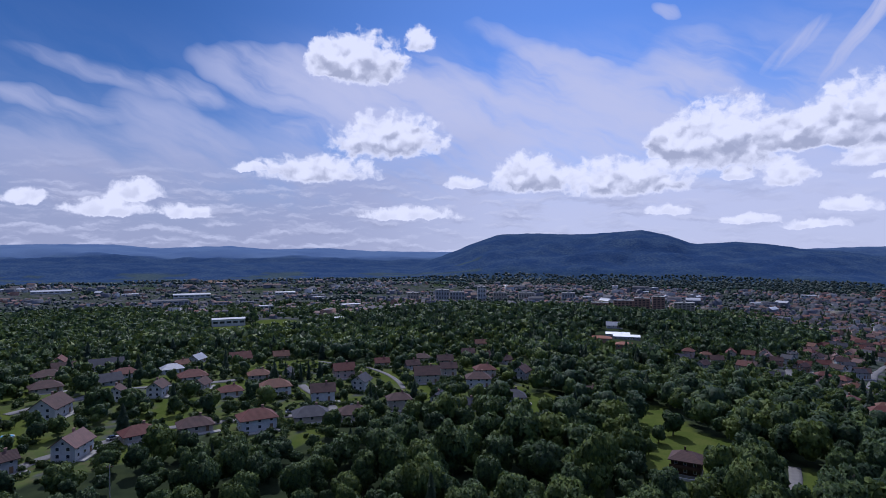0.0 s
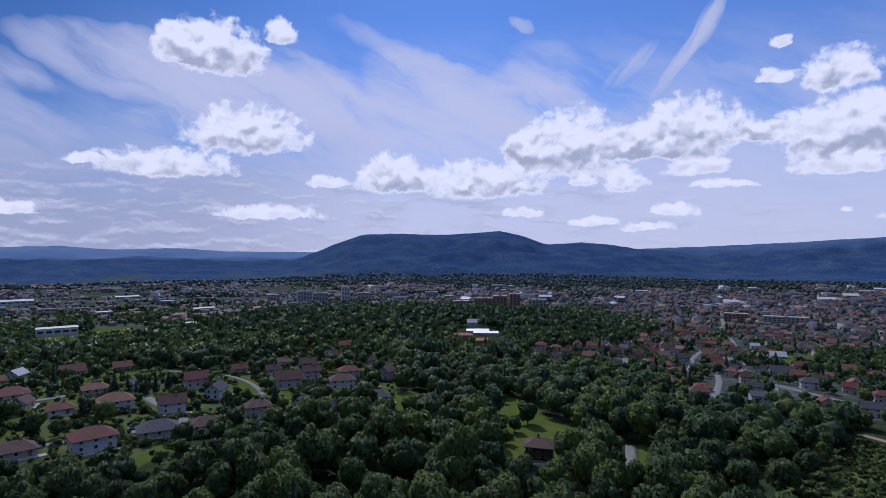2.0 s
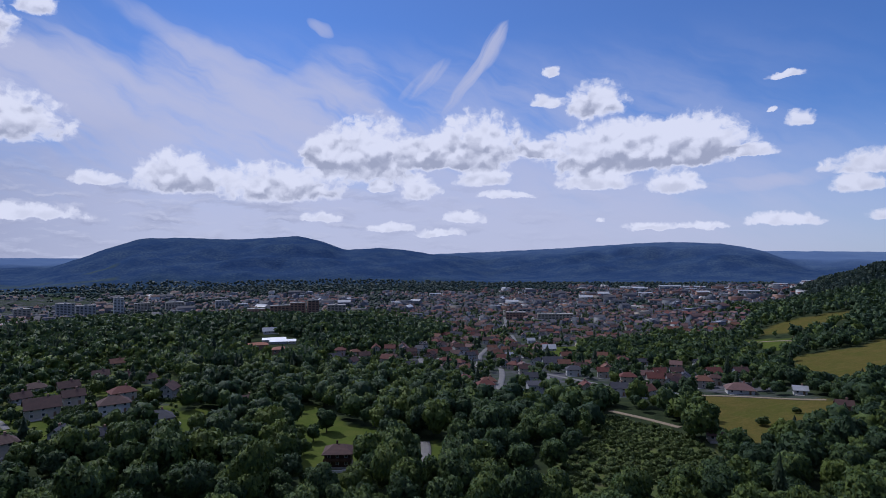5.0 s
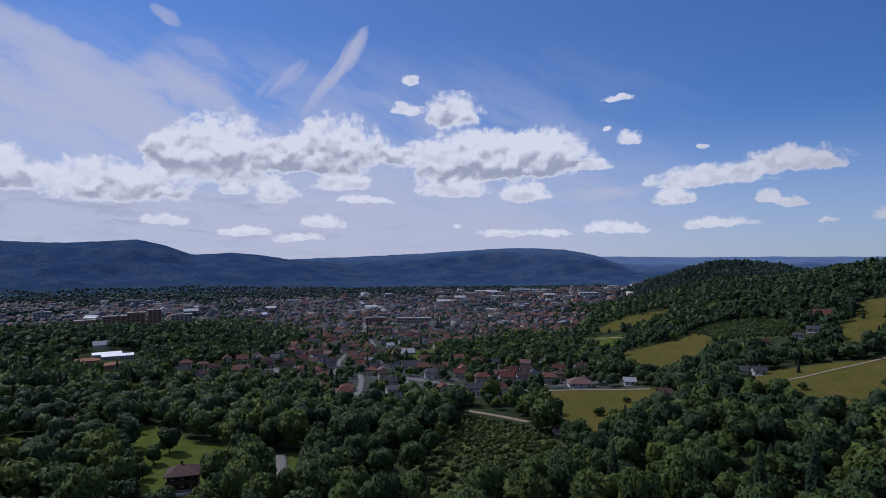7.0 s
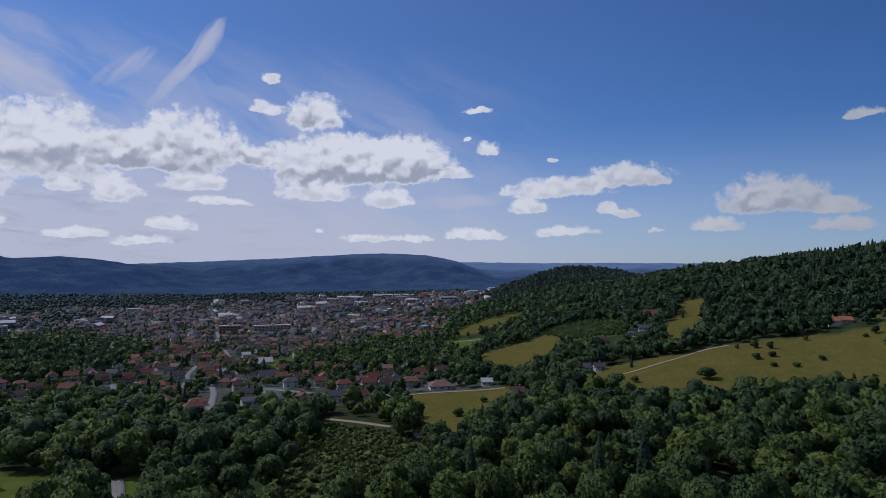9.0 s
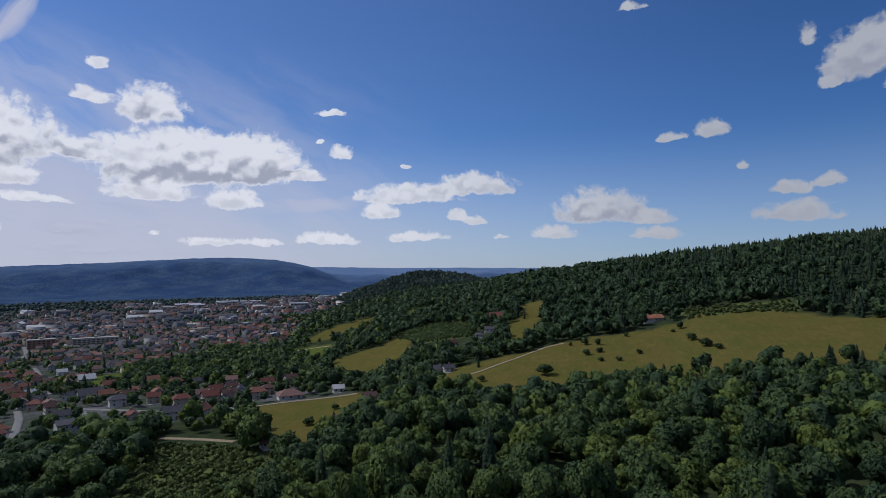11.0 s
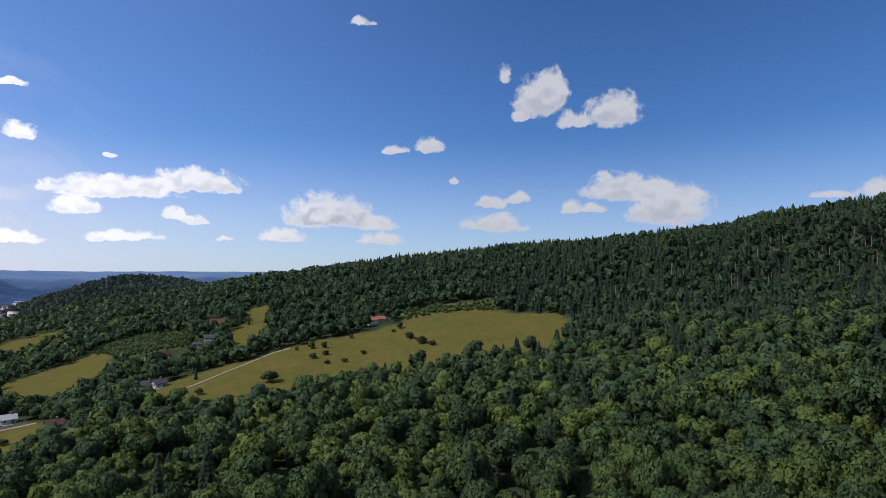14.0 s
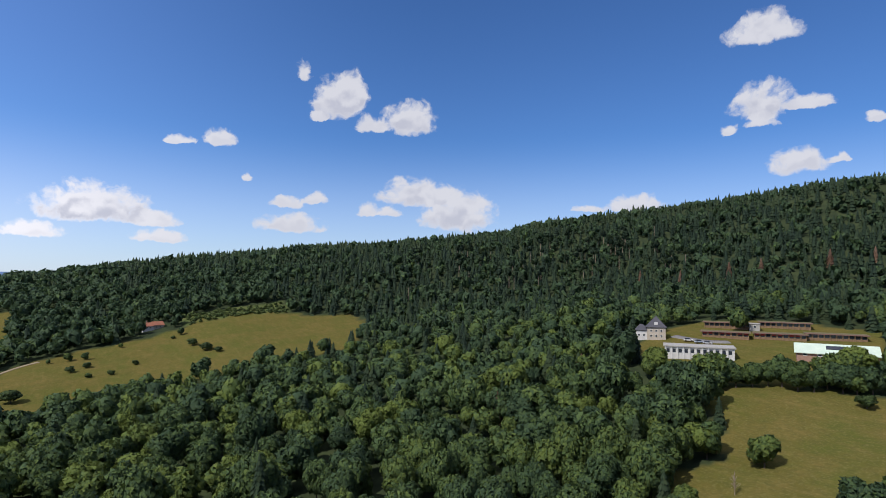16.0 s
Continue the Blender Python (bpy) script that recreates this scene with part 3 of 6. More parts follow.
def far_field(x, y):
    """Open fields between the town's quarters on the wide valley floor."""
    d, b = np.hypot(x, y), bearing_of(x, y)
    return (b < 4) & (d > 1250) & (d < 2900) & (rough(x * 0.6, y * 1.5, 380, 17.0) > 0.25)


OPEN_DRY = (BIG_MEADOW, LOW_FIELD, MID_MEADOW, FAR_MEADOW, HIGH_MEADOW, RIGHT_FIELD)
OPEN_LAWN = (CHALET_LAWN, SLOPE_LAWN, FRONT_LAWN, HAMLET_MEADOW, VILLA_LAWN, VILLAGE_GREEN, SHED_MEADOW, SPORTS_FIELD, TERRACE_FIELD, UPPER_STRIP)


def any_in(polys, x, y):
    hit = np.zeros(x.shape, bool)
    for p in polys:
        hit |= inside(p, x, y)
    return hit


# ---- the ground, one sheet to the horizon ----
def build_ground():
    bearings = np.concatenate([np.arange(-56, 176, 0.6), np.arange(176, 304, 4.0)])
    dist = np.concatenate([np.arange(0, 120, 24.0)[1:], np.geomspace(120, 700, 120), np.geomspace(710, 2600, 60), np.linspace(2640, 4850, 46)])
    bb, dd = np.meshgrid(np.radians(bearings), dist, indexing="ij")
    x, y = dd * np.sin(bb), dd * np.cos(bb)
    z = height(x, y)
    d = np.hypot(x, y)
    b = bearing_of(x, y)
    far = np.clip((d - 1150) / 250, 0, 1)
    z = z + far * np.clip((d - 1400) / 600, 0, 1) * (rough(x, y, 46, 5.0) + rough(x, y, 21, 9.0)) * 2.2
    na, nd = x.shape
    i, j = np.meshgrid(np.arange(na), np.arange(nd - 1), indexing="ij")
    a = i * nd + j
    a2 = ((i + 1) % na) * nd + j
    quads = np.stack([a, a + 1, a2 + 1, a2], -1).reshape(-1, 4)
    centre = x.size
    verts = np.concatenate([np.stack([x.ravel(), y.ravel(), z.ravel()], 1), [[0, 0, float(height(0.0, 1.0))]]])
    k = np.arange(na)
    fan = np.stack([np.full(na, centre), k * nd, ((k + 1) % na) * nd], -1)
    tris = np.concatenate([quads[:, [0, 1, 2]], quads[:, [0, 2, 3]], fan])
    wob_x, wob_y = x + 3 * rough(x, y, 30, 1.0), y + 3 * rough(x, y, 30, 2.0)
    masks = {
        "far": far,
        # the blue and remotest masks lay the painted haze on by distance
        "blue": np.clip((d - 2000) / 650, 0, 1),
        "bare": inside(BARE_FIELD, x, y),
        "remote_haze": np.clip((d - 3900) / 250, 0, 1) * ((bb < 0.02) | (bb > 1.05)) + 0.35 * np.clip((d - 3500) / 300, 0, 1) * (bb > 0.55),
        "dry": any_in(OPEN_DRY, wob_x, wob_y) | inside(CAMPUS, x, y),
        "lawn": any_in(OPEN_LAWN, wob_x, wob_y) | (inside(HAMLET, x, y) & (rough(x, y, 60, 4.0) > 0.15)),
        "town": in_town(x, y) | inside(EAST_VILLAGE, x, y) | (inside(HAMLET, x, y) & (rough(x, y, 24, 6.0) > 0.55)),
        "scrub": np.maximum(inside(SCRUB, wob_x, wob_y) | inside(ORCHARD, x, y) | inside(MEADOW_EDGE, x, y) | inside(HAMLET, x, y), far_field(x, y) * 0.4),
    }
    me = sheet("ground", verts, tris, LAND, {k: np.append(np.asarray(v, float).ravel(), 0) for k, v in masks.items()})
    me.shade_smooth()
    tagged(new("ground", me), "wooded valley land with meadows and a town, reaching the horizon", "ground", kind="structure")


build_ground()


# ---- trees ----
rng = np.random.default_rng(5)


def ico():
    p = (1 + 5 ** 0.5) / 2
    v = np.array([(-1, p, 0), (1, p, 0), (-1, -p, 0), (1, -p, 0), (0, -1, p), (0, 1, p), (0, -1, -p), (0, 1, -p), (p, 0, -1), (p, 0, 1), (-p, 0, -1), (-p, 0, 1)], float)
    f = np.array([(0, 11, 5), (0, 5, 1), (0, 1, 7), (0, 7, 10), (0, 10, 11), (1, 5, 9), (5, 11, 4), (11, 10, 2), (10, 7, 6), (7, 1, 8),
                  (3, 9, 4), (3, 4, 2), (3, 2, 6), (3, 6, 8), (3, 8, 9), (4, 9, 5), (2, 4, 11), (6, 2, 10), (8, 6, 7), (9, 8, 1)])
    return v / np.linalg.norm(v[0]), f


ICO_V, ICO_F = ico()


def cards(points, normals, size, bend=0.25):
    """Leaf clumps: small three-cornered sprays at the points, each turned its own way."""
    n = len(points)
    normals = normals / np.linalg.norm(normals, axis=1, keepdims=True)
    side = np.cross(normals, rng.normal(size=(n, 3)))
    side /= np.linalg.norm(side, axis=1, keepdims=True)
    other = np.cross(normals, side)
    s = size * rng.uniform(0.6, 1.4, (n, 1))
    c = [points + s * (side * a + other * b + normals * w * bend) for a, b, w in ((-1.0, -0.6, -0.6), (1.0, -0.5, -0.6), (0.1, 1.1, 0.5))]
    v = np.stack(c, 1).reshape(-1, 3)
    t = np.arange(n * 3).reshape(-1, 3)
    tint = np.repeat(rng.uniform(0, 1, n), 3)
    return v, t, tint, np.repeat(normals, 3, 0)


def broad_crown(count, size, lobes=11, core=0.78):
    """A round-headed crown about 1 wide in radius and 2 high, base at z 0: many leaf clumps over swelling limbs' heads."""
    heads = [(np.array((0, 0, 1.0)), 0.66)]
    for k in range(lobes):
        a, u = k * 2.4 + rng.uniform(0, 0.8), rng.uniform(-0.75, 0.95)
        w = math.sqrt(1 - u * u)
        r = rng.uniform(0.26, 0.42)
        reach = rng.uniform(0.52, 0.78)
        heads.append((np.array((w * math.cos(a) * reach, w * math.sin(a) * reach, 1.0 + u * reach * 0.95)), r))
    pts, nor, out = [], [], []
    weights = np.array([h[1] ** 2 for h in heads])
    weights /= weights.sum()
    while len(pts) < count:
        c, r = heads[rng.choice(len(heads), p=weights)]
        d = rng.normal(size=3)
        d /= np.linalg.norm(d)
        p = c + r * d * rng.uniform(0.86, 1.1)
        if p[2] < 0.12 or any(np.linalg.norm(p - c2) < r2 * 0.82 for c2, r2 in heads):
            continue
        if d[2] < -0.35 and rng.random() < 0.6:
            continue
        pts.append(p)
        nor.append(d + rng.normal(size=3) * 0.55 + (0, 0, 0.25))
        out.append(d * 0.75 + (p - heads[0][0]) * 0.55 + rng.normal(size=3) * 0.2)
    v, t, tint, _ = cards(np.array(pts), np.array(nor), size)
    nrm = np.repeat(np.array(out), 3, 0)
    tint = 0.5 + (tint - 0.5) * 0.7
    # filler core added inside, tinted darker, to block sight through the crown
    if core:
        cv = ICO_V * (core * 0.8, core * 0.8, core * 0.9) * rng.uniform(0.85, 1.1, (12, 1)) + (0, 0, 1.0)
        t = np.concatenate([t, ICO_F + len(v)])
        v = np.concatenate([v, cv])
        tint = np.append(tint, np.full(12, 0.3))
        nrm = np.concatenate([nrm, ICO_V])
    return v, t, tint, nrm / np.linalg.norm(nrm, axis=1, keepdims=True)


def spruce_crown(levels, arms, droop=0.25, base=0.06):
    """A pointed conifer 1 wide in radius and 2 high: whorls of drooping fans."""
    v, t, tint, nrm = [], [], [], []
    for i in range(levels):
        f = i / levels
        z, r = 2 * (base + (1 - base) * f), (1 - f) ** 0.72 * rng.uniform(0.85, 1.1)
        step = 2 * (1 - base) / levels
        for k in range(arms):
            a = 2 * math.pi * (k + rng.uniform(-0.3, 0.3)) / arms + i * 0.7
            rr = r * rng.uniform(0.75, 1.15) + 0.03
            w = math.pi / arms * 1.35
            n = len(v)
            v += [(0, 0, z + step * 1.5), (rr * 0.75 * math.cos(a - w), rr * 0.75 * math.sin(a - w), z - droop * r * 0.5),
                  (rr * math.cos(a), rr * math.sin(a), z - droop * r), (rr * 0.75 * math.cos(a + w), rr * 0.75 * math.sin(a + w), z - droop * r * 0.5)]
            t += [(n, n + 1, n + 2), (n, n + 2, n + 3)]
            tint += [rng.uniform(0.25, 0.75)] * 4
            j = rng.normal(size=3) * 0.22
            nrm += [(math.cos(a) + j[0], math.sin(a) + j[1], 0.75 + j[2])] * 4
    nrm = np.array(nrm)
    return np.array(v), np.array(t), np.array(tint), nrm / np.linalg.norm(nrm, axis=1, keepdims=True)


def scatter(name, label, category, templates, x, y, radius, tall, material, sink=0.0, tint=None):
    """Many plants as one mesh of kind stuff: templates 1 wide in radius, 2 high."""
    n = len(x)
    if n == 0:
        return
    z = height(x, y) - sink
    spin = rng.uniform(0, 6.283, n)
    tone_shift = rng.normal(0, 0.3, n) if tint is None else tint
    pick = rng.integers(0, len(templates), n)
    vs, ts, cs, ns, base = [], [], [], [], 0
    for k, (v, t, c, nr) in enumerate(templates):
        idx = np.where(pick == k)[0]
        if not len(idx):
            continue
        co, si = np.cos(spin[idx])[:, None], np.sin(spin[idx])[:, None]
        r, h = radius[idx][:, None], tall[idx][:, None]
        px = (v[:, 0] * co - v[:, 1] * si) * r + x[idx][:, None]
        py = (v[:, 0] * si + v[:, 1] * co) * r + y[idx][:, None]
        pz = v[None, :, 2] * 0.5 * h + z[idx][:, None]
        vs.append(np.stack([px, py, pz], -1).reshape(-1, 3))
        ts.append((t[None] + (np.arange(len(idx)) * len(v))[:, None, None] + base).reshape(-1, 3))
        cs.append((c[None] + tone_shift[idx][:, None]).ravel())
        ns.append(np.stack([nr[:, 0] * co - nr[:, 1] * si, nr[:, 0] * si + nr[:, 1] * co, np.broadcast_to(nr[None, :, 2], px.shape)], -1).reshape(-1, 3))
        base += len(idx) * len(v)
    me = sheet(name, np.concatenate(vs), np.concatenate(ts), material, {"tint": np.concatenate(cs)}, np.concatenate(ns))
    tagged(new(name, me), label, category, kind="stuff")


def wooded(x, y):
    """How thick the trees stand at x, y: 1 in woods, less in gardens and the town, 0 on open ground."""
    w = np.ones(x.shape)
    d = np.hypot(x, y)
    w[in_town(x, y)] = np.where(bearing_of(x, y) < 0, 0.42, 0.74)[in_town(x, y)]
    w[inside(EAST_VILLAGE, x, y)] = 0.84
    w[inside(HAMLET, x, y)] = 0.55
    b = bearing_of(x, y)
    w[(b > 61) & (b < 84) & (d > 440) & (d < 950)] = 0.8
    for k in (0.93, 0.87):
        w[inside([(k * p[0], k * p[1]) for p in ORCHARD], x, y)] = 0.12
    for k in (0.96, 0.92, 0.88):
        for field in (TERRACE_FIELD, UPPER_STRIP, FAR_MEADOW):
            w[inside([(k * p[0], k * p[1]) for p in field], x, y)] = 0.25
    w[far_field(x, y)] = 0.03
    w[inside(VILLAGE_WOOD, x, y)] = 0.9
    w[any_in(OPEN_DRY, x, y) | any_in(OPEN_LAWN, x, y)] = 0.0
    w[inside(SCRUB, x, y) | inside(ORCHARD, x, y) | inside(MEADOW_EDGE, x, y)] = 0.0
    w[inside(CAMPUS, x, y)] = 0.05
    w[inside(CLINIC_YARD, x, y)] = 0.5
    return w


def stand(cell, near, far, seed):
    """Places of trees on a jittered net between two distances, within what is overlooked."""
    r = np.random.default_rng(seed)
    g = np.arange(-far, far, cell)
    x, y = np.meshgrid(g, g)
    x = (x + r.uniform(-0.48, 0.48, x.shape) * cell).ravel()
    y = (y + r.uniform(-0.48, 0.48, y.shape) * cell).ravel()
    d, b = np.hypot(x, y), bearing_of(x, y)
    keep = (d >= np.maximum(near, np.interp(b, [-44, 0, 40, 90, 166], [136, 136, 138, 150, 128]))) & (d < far) & (b > -42) & (b < 163) & ((b < 86) | (d < 960))
    x, y = x[keep], y[keep]
    keep = r.random(len(x)) < wooded(x, y)
    x, y = x[keep], y[keep]
    if CLEAR:
        c = np.array(CLEAR)
        for k0 in range(0, len(x), 4000):
            s = slice(k0, k0 + 4000)
            keep_s = ((x[s, None] - c[None, :, 0]) ** 2 + (y[s, None] - c[None, :, 1]) ** 2 > c[None, :, 2] ** 2).all(1)
            x[s][~keep_s] = np.nan
    good = ~np.isnan(x)
    return x[good], y[good]


def needle_share(x, y):
    """The share of conifers: high on the ridge, some on the near slope, few elsewhere."""
    d, b = np.hypot(x, y), bearing_of(x, y)
    s = np.full(x.shape, 0.05)
    slope = np.clip((b - 86) / 10, 0, 1)
    slope = slope * np.maximum(np.clip((b - 100) / 10, 0.12, 1), np.clip((d - 600) / 120, 0, 1))
    s = np.where(b > 80, 0.05 + slope * (0.05 + 0.55 * np.clip((d - 280) / 240, 0, 1)), s)
    s = np.where((d > 1250) & (b > 62), 0.6, s)
    return np.clip(s + 0.3 * rough(x, y, 90, 6.0) * (s > 0.1), 0, 1)


# ---- houses ----
TILES = {
    "red": tile_roof("red_tiles", (0.20, 0.072, 0.056), (0.14, 0.052, 0.042)),
    "orange": tile_roof("orange_tiles", (0.24, 0.110, 0.072), (0.17, 0.080, 0.056)),
    "brown": tile_roof("brown_tiles", (0.135, 0.075, 0.065), (0.085, 0.052, 0.048)),
    "pink": tile_roof("pink_tiles", (0.26, 0.15, 0.13), (0.18, 0.11, 0.10)),
    "terracotta": tile_roof("terracotta_tiles", (0.42, 0.17, 0.10), (0.32, 0.13, 0.085)),
    "slate": tile_roof("slate_tiles", (0.10, 0.10, 0.115), (0.07, 0.07, 0.085)),
    "pale": plain("pale_sheet_roof", (0.40, 0.41, 0.43), (0.54, 0.55, 0.57), 0.4, 0.45, 0.1),
    "green": plain("green_sheet_roof", (0.48, 0.60, 0.49), (0.60, 0.70, 0.58), 0.4, 0.5, 0.1),
}
RENDERS = {
    "white": plain("white_render", (0.50, 0.50, 0.49), (0.66, 0.65, 0.63), 0.7, 0.9, 0.15),
    "cream": plain("cream_render", (0.40, 0.35, 0.29), (0.54, 0.48, 0.40), 0.7, 0.9, 0.15),
    "grey": plain("grey_render", (0.36, 0.36, 0.37), (0.48, 0.48, 0.48), 0.7, 0.9, 0.15),
    "blue": plain("bluish_render", (0.36, 0.41, 0.50), (0.48, 0.52, 0.60), 0.7, 0.9, 0.15),
    "pinkwall": plain("pink_render", (0.55, 0.40, 0.36), (0.66, 0.50, 0.45), 0.7, 0.9, 0.15),
    "brickwall": plain("brown_brickwork", (0.27, 0.16, 0.12), (0.40, 0.26, 0.20), 1.5, 0.9, 0.3),
    "darkwood": plain("dark_timber", (0.050, 0.028, 0.020), (0.095, 0.052, 0.036), 1.2, 0.75, 0.4),
}
WORDS = {"red": "red tiled", "orange": "orange tiled", "brown": "brown tiled", "pink": "faded pink tiled", "slate": "dark grey", "pale": "pale metal", "green": "pale green metal",
         "white": "white", "cream": "cream", "grey": "grey", "blue": "bluish", "pinkwall": "pink", "brickwall": "brown brick", "darkwood": "dark timber"}
FRAME = plain("white_window_frame", (0.60, 0.60, 0.58), (0.75, 0.75, 0.73), 3, 0.5, 0.05)
GLASS = plain("window_glass", (0.020, 0.026, 0.034), (0.05, 0.06, 0.075), 2, 0.08, 0, 0.6)
CONCRETE = plain("concrete", (0.30, 0.29, 0.27), (0.46, 0.45, 0.42), 0.8, 0.9, 0.3)
TIMBER = plain("weathered_timber", (0.16, 0.10, 0.06), (0.30, 0.20, 0.12), 1.5, 0.85, 0.3)
WATER = plain("pool_water", (0.10, 0.36, 0.50), (0.16, 0.46, 0.60), 1, 0.08, 0.05, 0.6)
TURF_ROOF = plain("planted_roof", (0.09, 0.10, 0.04), (0.20, 0.15, 0.08), 0.5, 0.95, 0.4)
RED_CLOTH = plain("red_blind", (0.30, 0.04, 0.035), (0.40, 0.07, 0.05), 2, 0.8, 0.1)
CLEAR = []
GARDENS = []


def box(bm, x0, x1, y0, y1, z0, z1):
    v = [bm.verts.new(p) for p in ((x0, y0, z0), (x1, y0, z0), (x1, y1, z0), (x0, y1, z0), (x0, y0, z1), (x1, y0, z1), (x1, y1, z1), (x0, y1, z1))]
    for f in ((0, 3, 2, 1), (4, 5, 6, 7), (0, 1, 5, 4), (1, 2, 6, 5), (2, 3, 7, 6), (3, 0, 4, 7)):
        bm.faces.new([v[i] for i in f])


def part(name, bm, material, parent, label=""):
    me = bpy.data.meshes.new(name)
    bm.normal_update()
    bm.to_mesh(me)
    bm.free()
    me.materials.append(material)
    ob = new(name, me)
    ob.parent = parent
    if label:
        tagged(ob, label)
    return ob


def box_part(name, dims, material, parent, label=""):
    bm = bmesh.new()
    box(bm, *dims)
    return part(name, bm, material, parent, label)


def opening_mesh(name, w, h, d, material):
    bm = bmesh.new()
    box(bm, -w / 2, w / 2, -d, 0.02, 0, h)
    me = bpy.data.meshes.new(name)
    bm.normal_update()
    bm.to_mesh(me)
    bm.free()
    me.materials.append(material)
    return me


WINDOW_ME, PANE_ME = opening_mesh("window", 1.35, 1.45, 0.10, FRAME), opening_mesh("pane", 1.05, 1.15, 0.04, GLASS)
DOOR_ME, GARAGE_ME = opening_mesh("door", 1.1, 2.1, 0.10, TIMBER), opening_mesh("garage_door", 2.6, 2.2, 0.08, FRAME)


def window(parent, x, y, z, turn, s=1.0):
    w = new("window", WINDOW_ME)
    w.parent, w.matrix_basis = parent, pose(x, y, z, 0, 0, turn) @ Matrix.Diagonal((s, 1, s, 1))
    p = new("pane", PANE_ME)
    p.parent, p.location = w, (0, -0.085, 0.15)


def roof_mesh(length, width, eave, rise, hip, over=0.75, thick=0.22):
    """A pitched roof with overhanging eaves; hip: how far the ridge ends lie inside."""
    bm = bmesh.new()
    a, b = length / 2 + over, width / 2 + over
    e = eave - rise * over / (width / 2)
    r = a - hip if hip else a
    top = eave + rise
    lower = [bm.verts.new(p) for p in ((-a, -b, e), (a, -b, e), (a, b, e), (-a, b, e), (-r, 0, top), (r, 0, top))]
    upper = [bm.verts.new((v.co.x, v.co.y, v.co.z + thick)) for v in lower]
    for f in ((0, 1, 5, 4), (2, 3, 4, 5)) + (((1, 2, 5), (3, 0, 4)) if hip else ()):
        bm.faces.new([upper[i] for i in f])
        bm.faces.new([lower[i] for i in reversed(f)])
    for i, j in ((0, 1), (1, 2), (2, 3), (3, 0)) if hip else ((0, 1), (1, 5), (5, 2), (2, 3), (3, 4), (4, 0)):
        bm.faces.new([lower[i], lower[j], upper[j], upper[i]])
    return bm


def house(x, y, turn, length, width, storeys, kind, tiles, walls, plain_sides=False, at_origin=False):
    """A house: walls on a plinth, pitched roof, chimney, windows, a door and a garage door."""
    root = new("house")
    eave = 2.6 if storeys == 1 else 4.7
    hip = width * 0.5 if kind == "hip" else 0
    rise = width * (0.28 if hip else 0.38)
    a, b = length / 2, width / 2
    bm = bmesh.new()
    box(bm, -a, a, -b, b, -3.0, eave)
    if not hip:
        for s in (-a, a):
            t = [bm.verts.new(p) for p in ((s, -b, eave), (s, b, eave), (s, 0, eave + rise))]
            u = [bm.verts.new((v.co.x - math.copysign(0.3, s), v.co.y, v.co.z)) for v in t]
            bm.faces.new(t if s > 0 else t[::-1])
            bm.faces.new(u[::-1] if s > 0 else u)
            for i, j in ((0, 1), (1, 2), (2, 0)):
                bm.faces.new((t[i], u[i], u[j], t[j]) if s > 0 else (t[j], u[j], u[i], t[i]))
    part("wall", bm, RENDERS[walls], root)
    part("roof", roof_mesh(length, width, eave, rise, hip), TILES[tiles], root)
    cx = a * 0.35
    bm = bmesh.new()
    box(bm, cx - 0.4, cx + 0.4, b * 0.2 - 0.35, b * 0.2 + 0.35, eave + rise * 0.5, eave + rise + 0.9)
    box(bm, cx - 0.48, cx + 0.48, b * 0.2 - 0.43, b * 0.2 + 0.43, eave + rise + 0.9, eave + rise + 1.02)
    part("chimney", bm, RENDERS["brickwall"], root)
    n = max(2, int(length / 3.6))
    for level in range(storeys):
        z = 0.8 + 2.4 * level
        for k in range(n):
            px = -a + length * (k + 0.5) / n
            if level == 0 and k == n - 1:
                d = new("door", DOOR_ME)
                d.parent, d.matrix_basis = root, pose(px, -b, 0.05, 0, 0, 0)
            else:
                window(root, px, -b, z, 0)
        for s, t in ((-1, -90), (1, 90)):
            for k in ((0,) if plain_sides else (-0.22, 0.22)):
                window(root, s * a, k * width, z, t)
    if storeys == 2 and not plain_sides:
        g = new("garage_door", GARAGE_ME)
        g.parent, g.matrix_basis = root, pose(-a, 0, -0.3, 0, 0, -90)
    if not plain_sides:
        box_part("terrace", (-a * 0.9, a + 2.5, -b - 2.8, -b + 0.05, -3.0, -0.05), CONCRETE, root, "pale paved terrace")
    if kind == "gable" and not plain_sides:
        for s, t in ((-1, -90), (1, 90)):
            window(root, s * a, 0, eave + rise * 0.22, t, 0.7)
    tagged(root, "%s house with a %s %s roof" % (WORDS[walls], WORDS[tiles], "hipped" if hip else "gabled"), "house", "houses of the valley")
    if not at_origin:
        root.matrix_basis = pose(x, y, float(height(x, y)) + 0.4, 0, 0, turn)
        clear_round(x, y, length)
        GARDENS.append((x, y, turn, length))
    return root


def clear_round(x, y, length):
    d = math.hypot(x, y)
    CLEAR.append((x, y, length * 0.5 + 3.2))
    for back, r in ((length * 0.5 + 5, 5.5), (length * 0.5 + 12, 5.0), (length * 0.5 + 19, 4.2)):
        CLEAR.append((x * (1 - back / d), y * (1 - back / d), r))


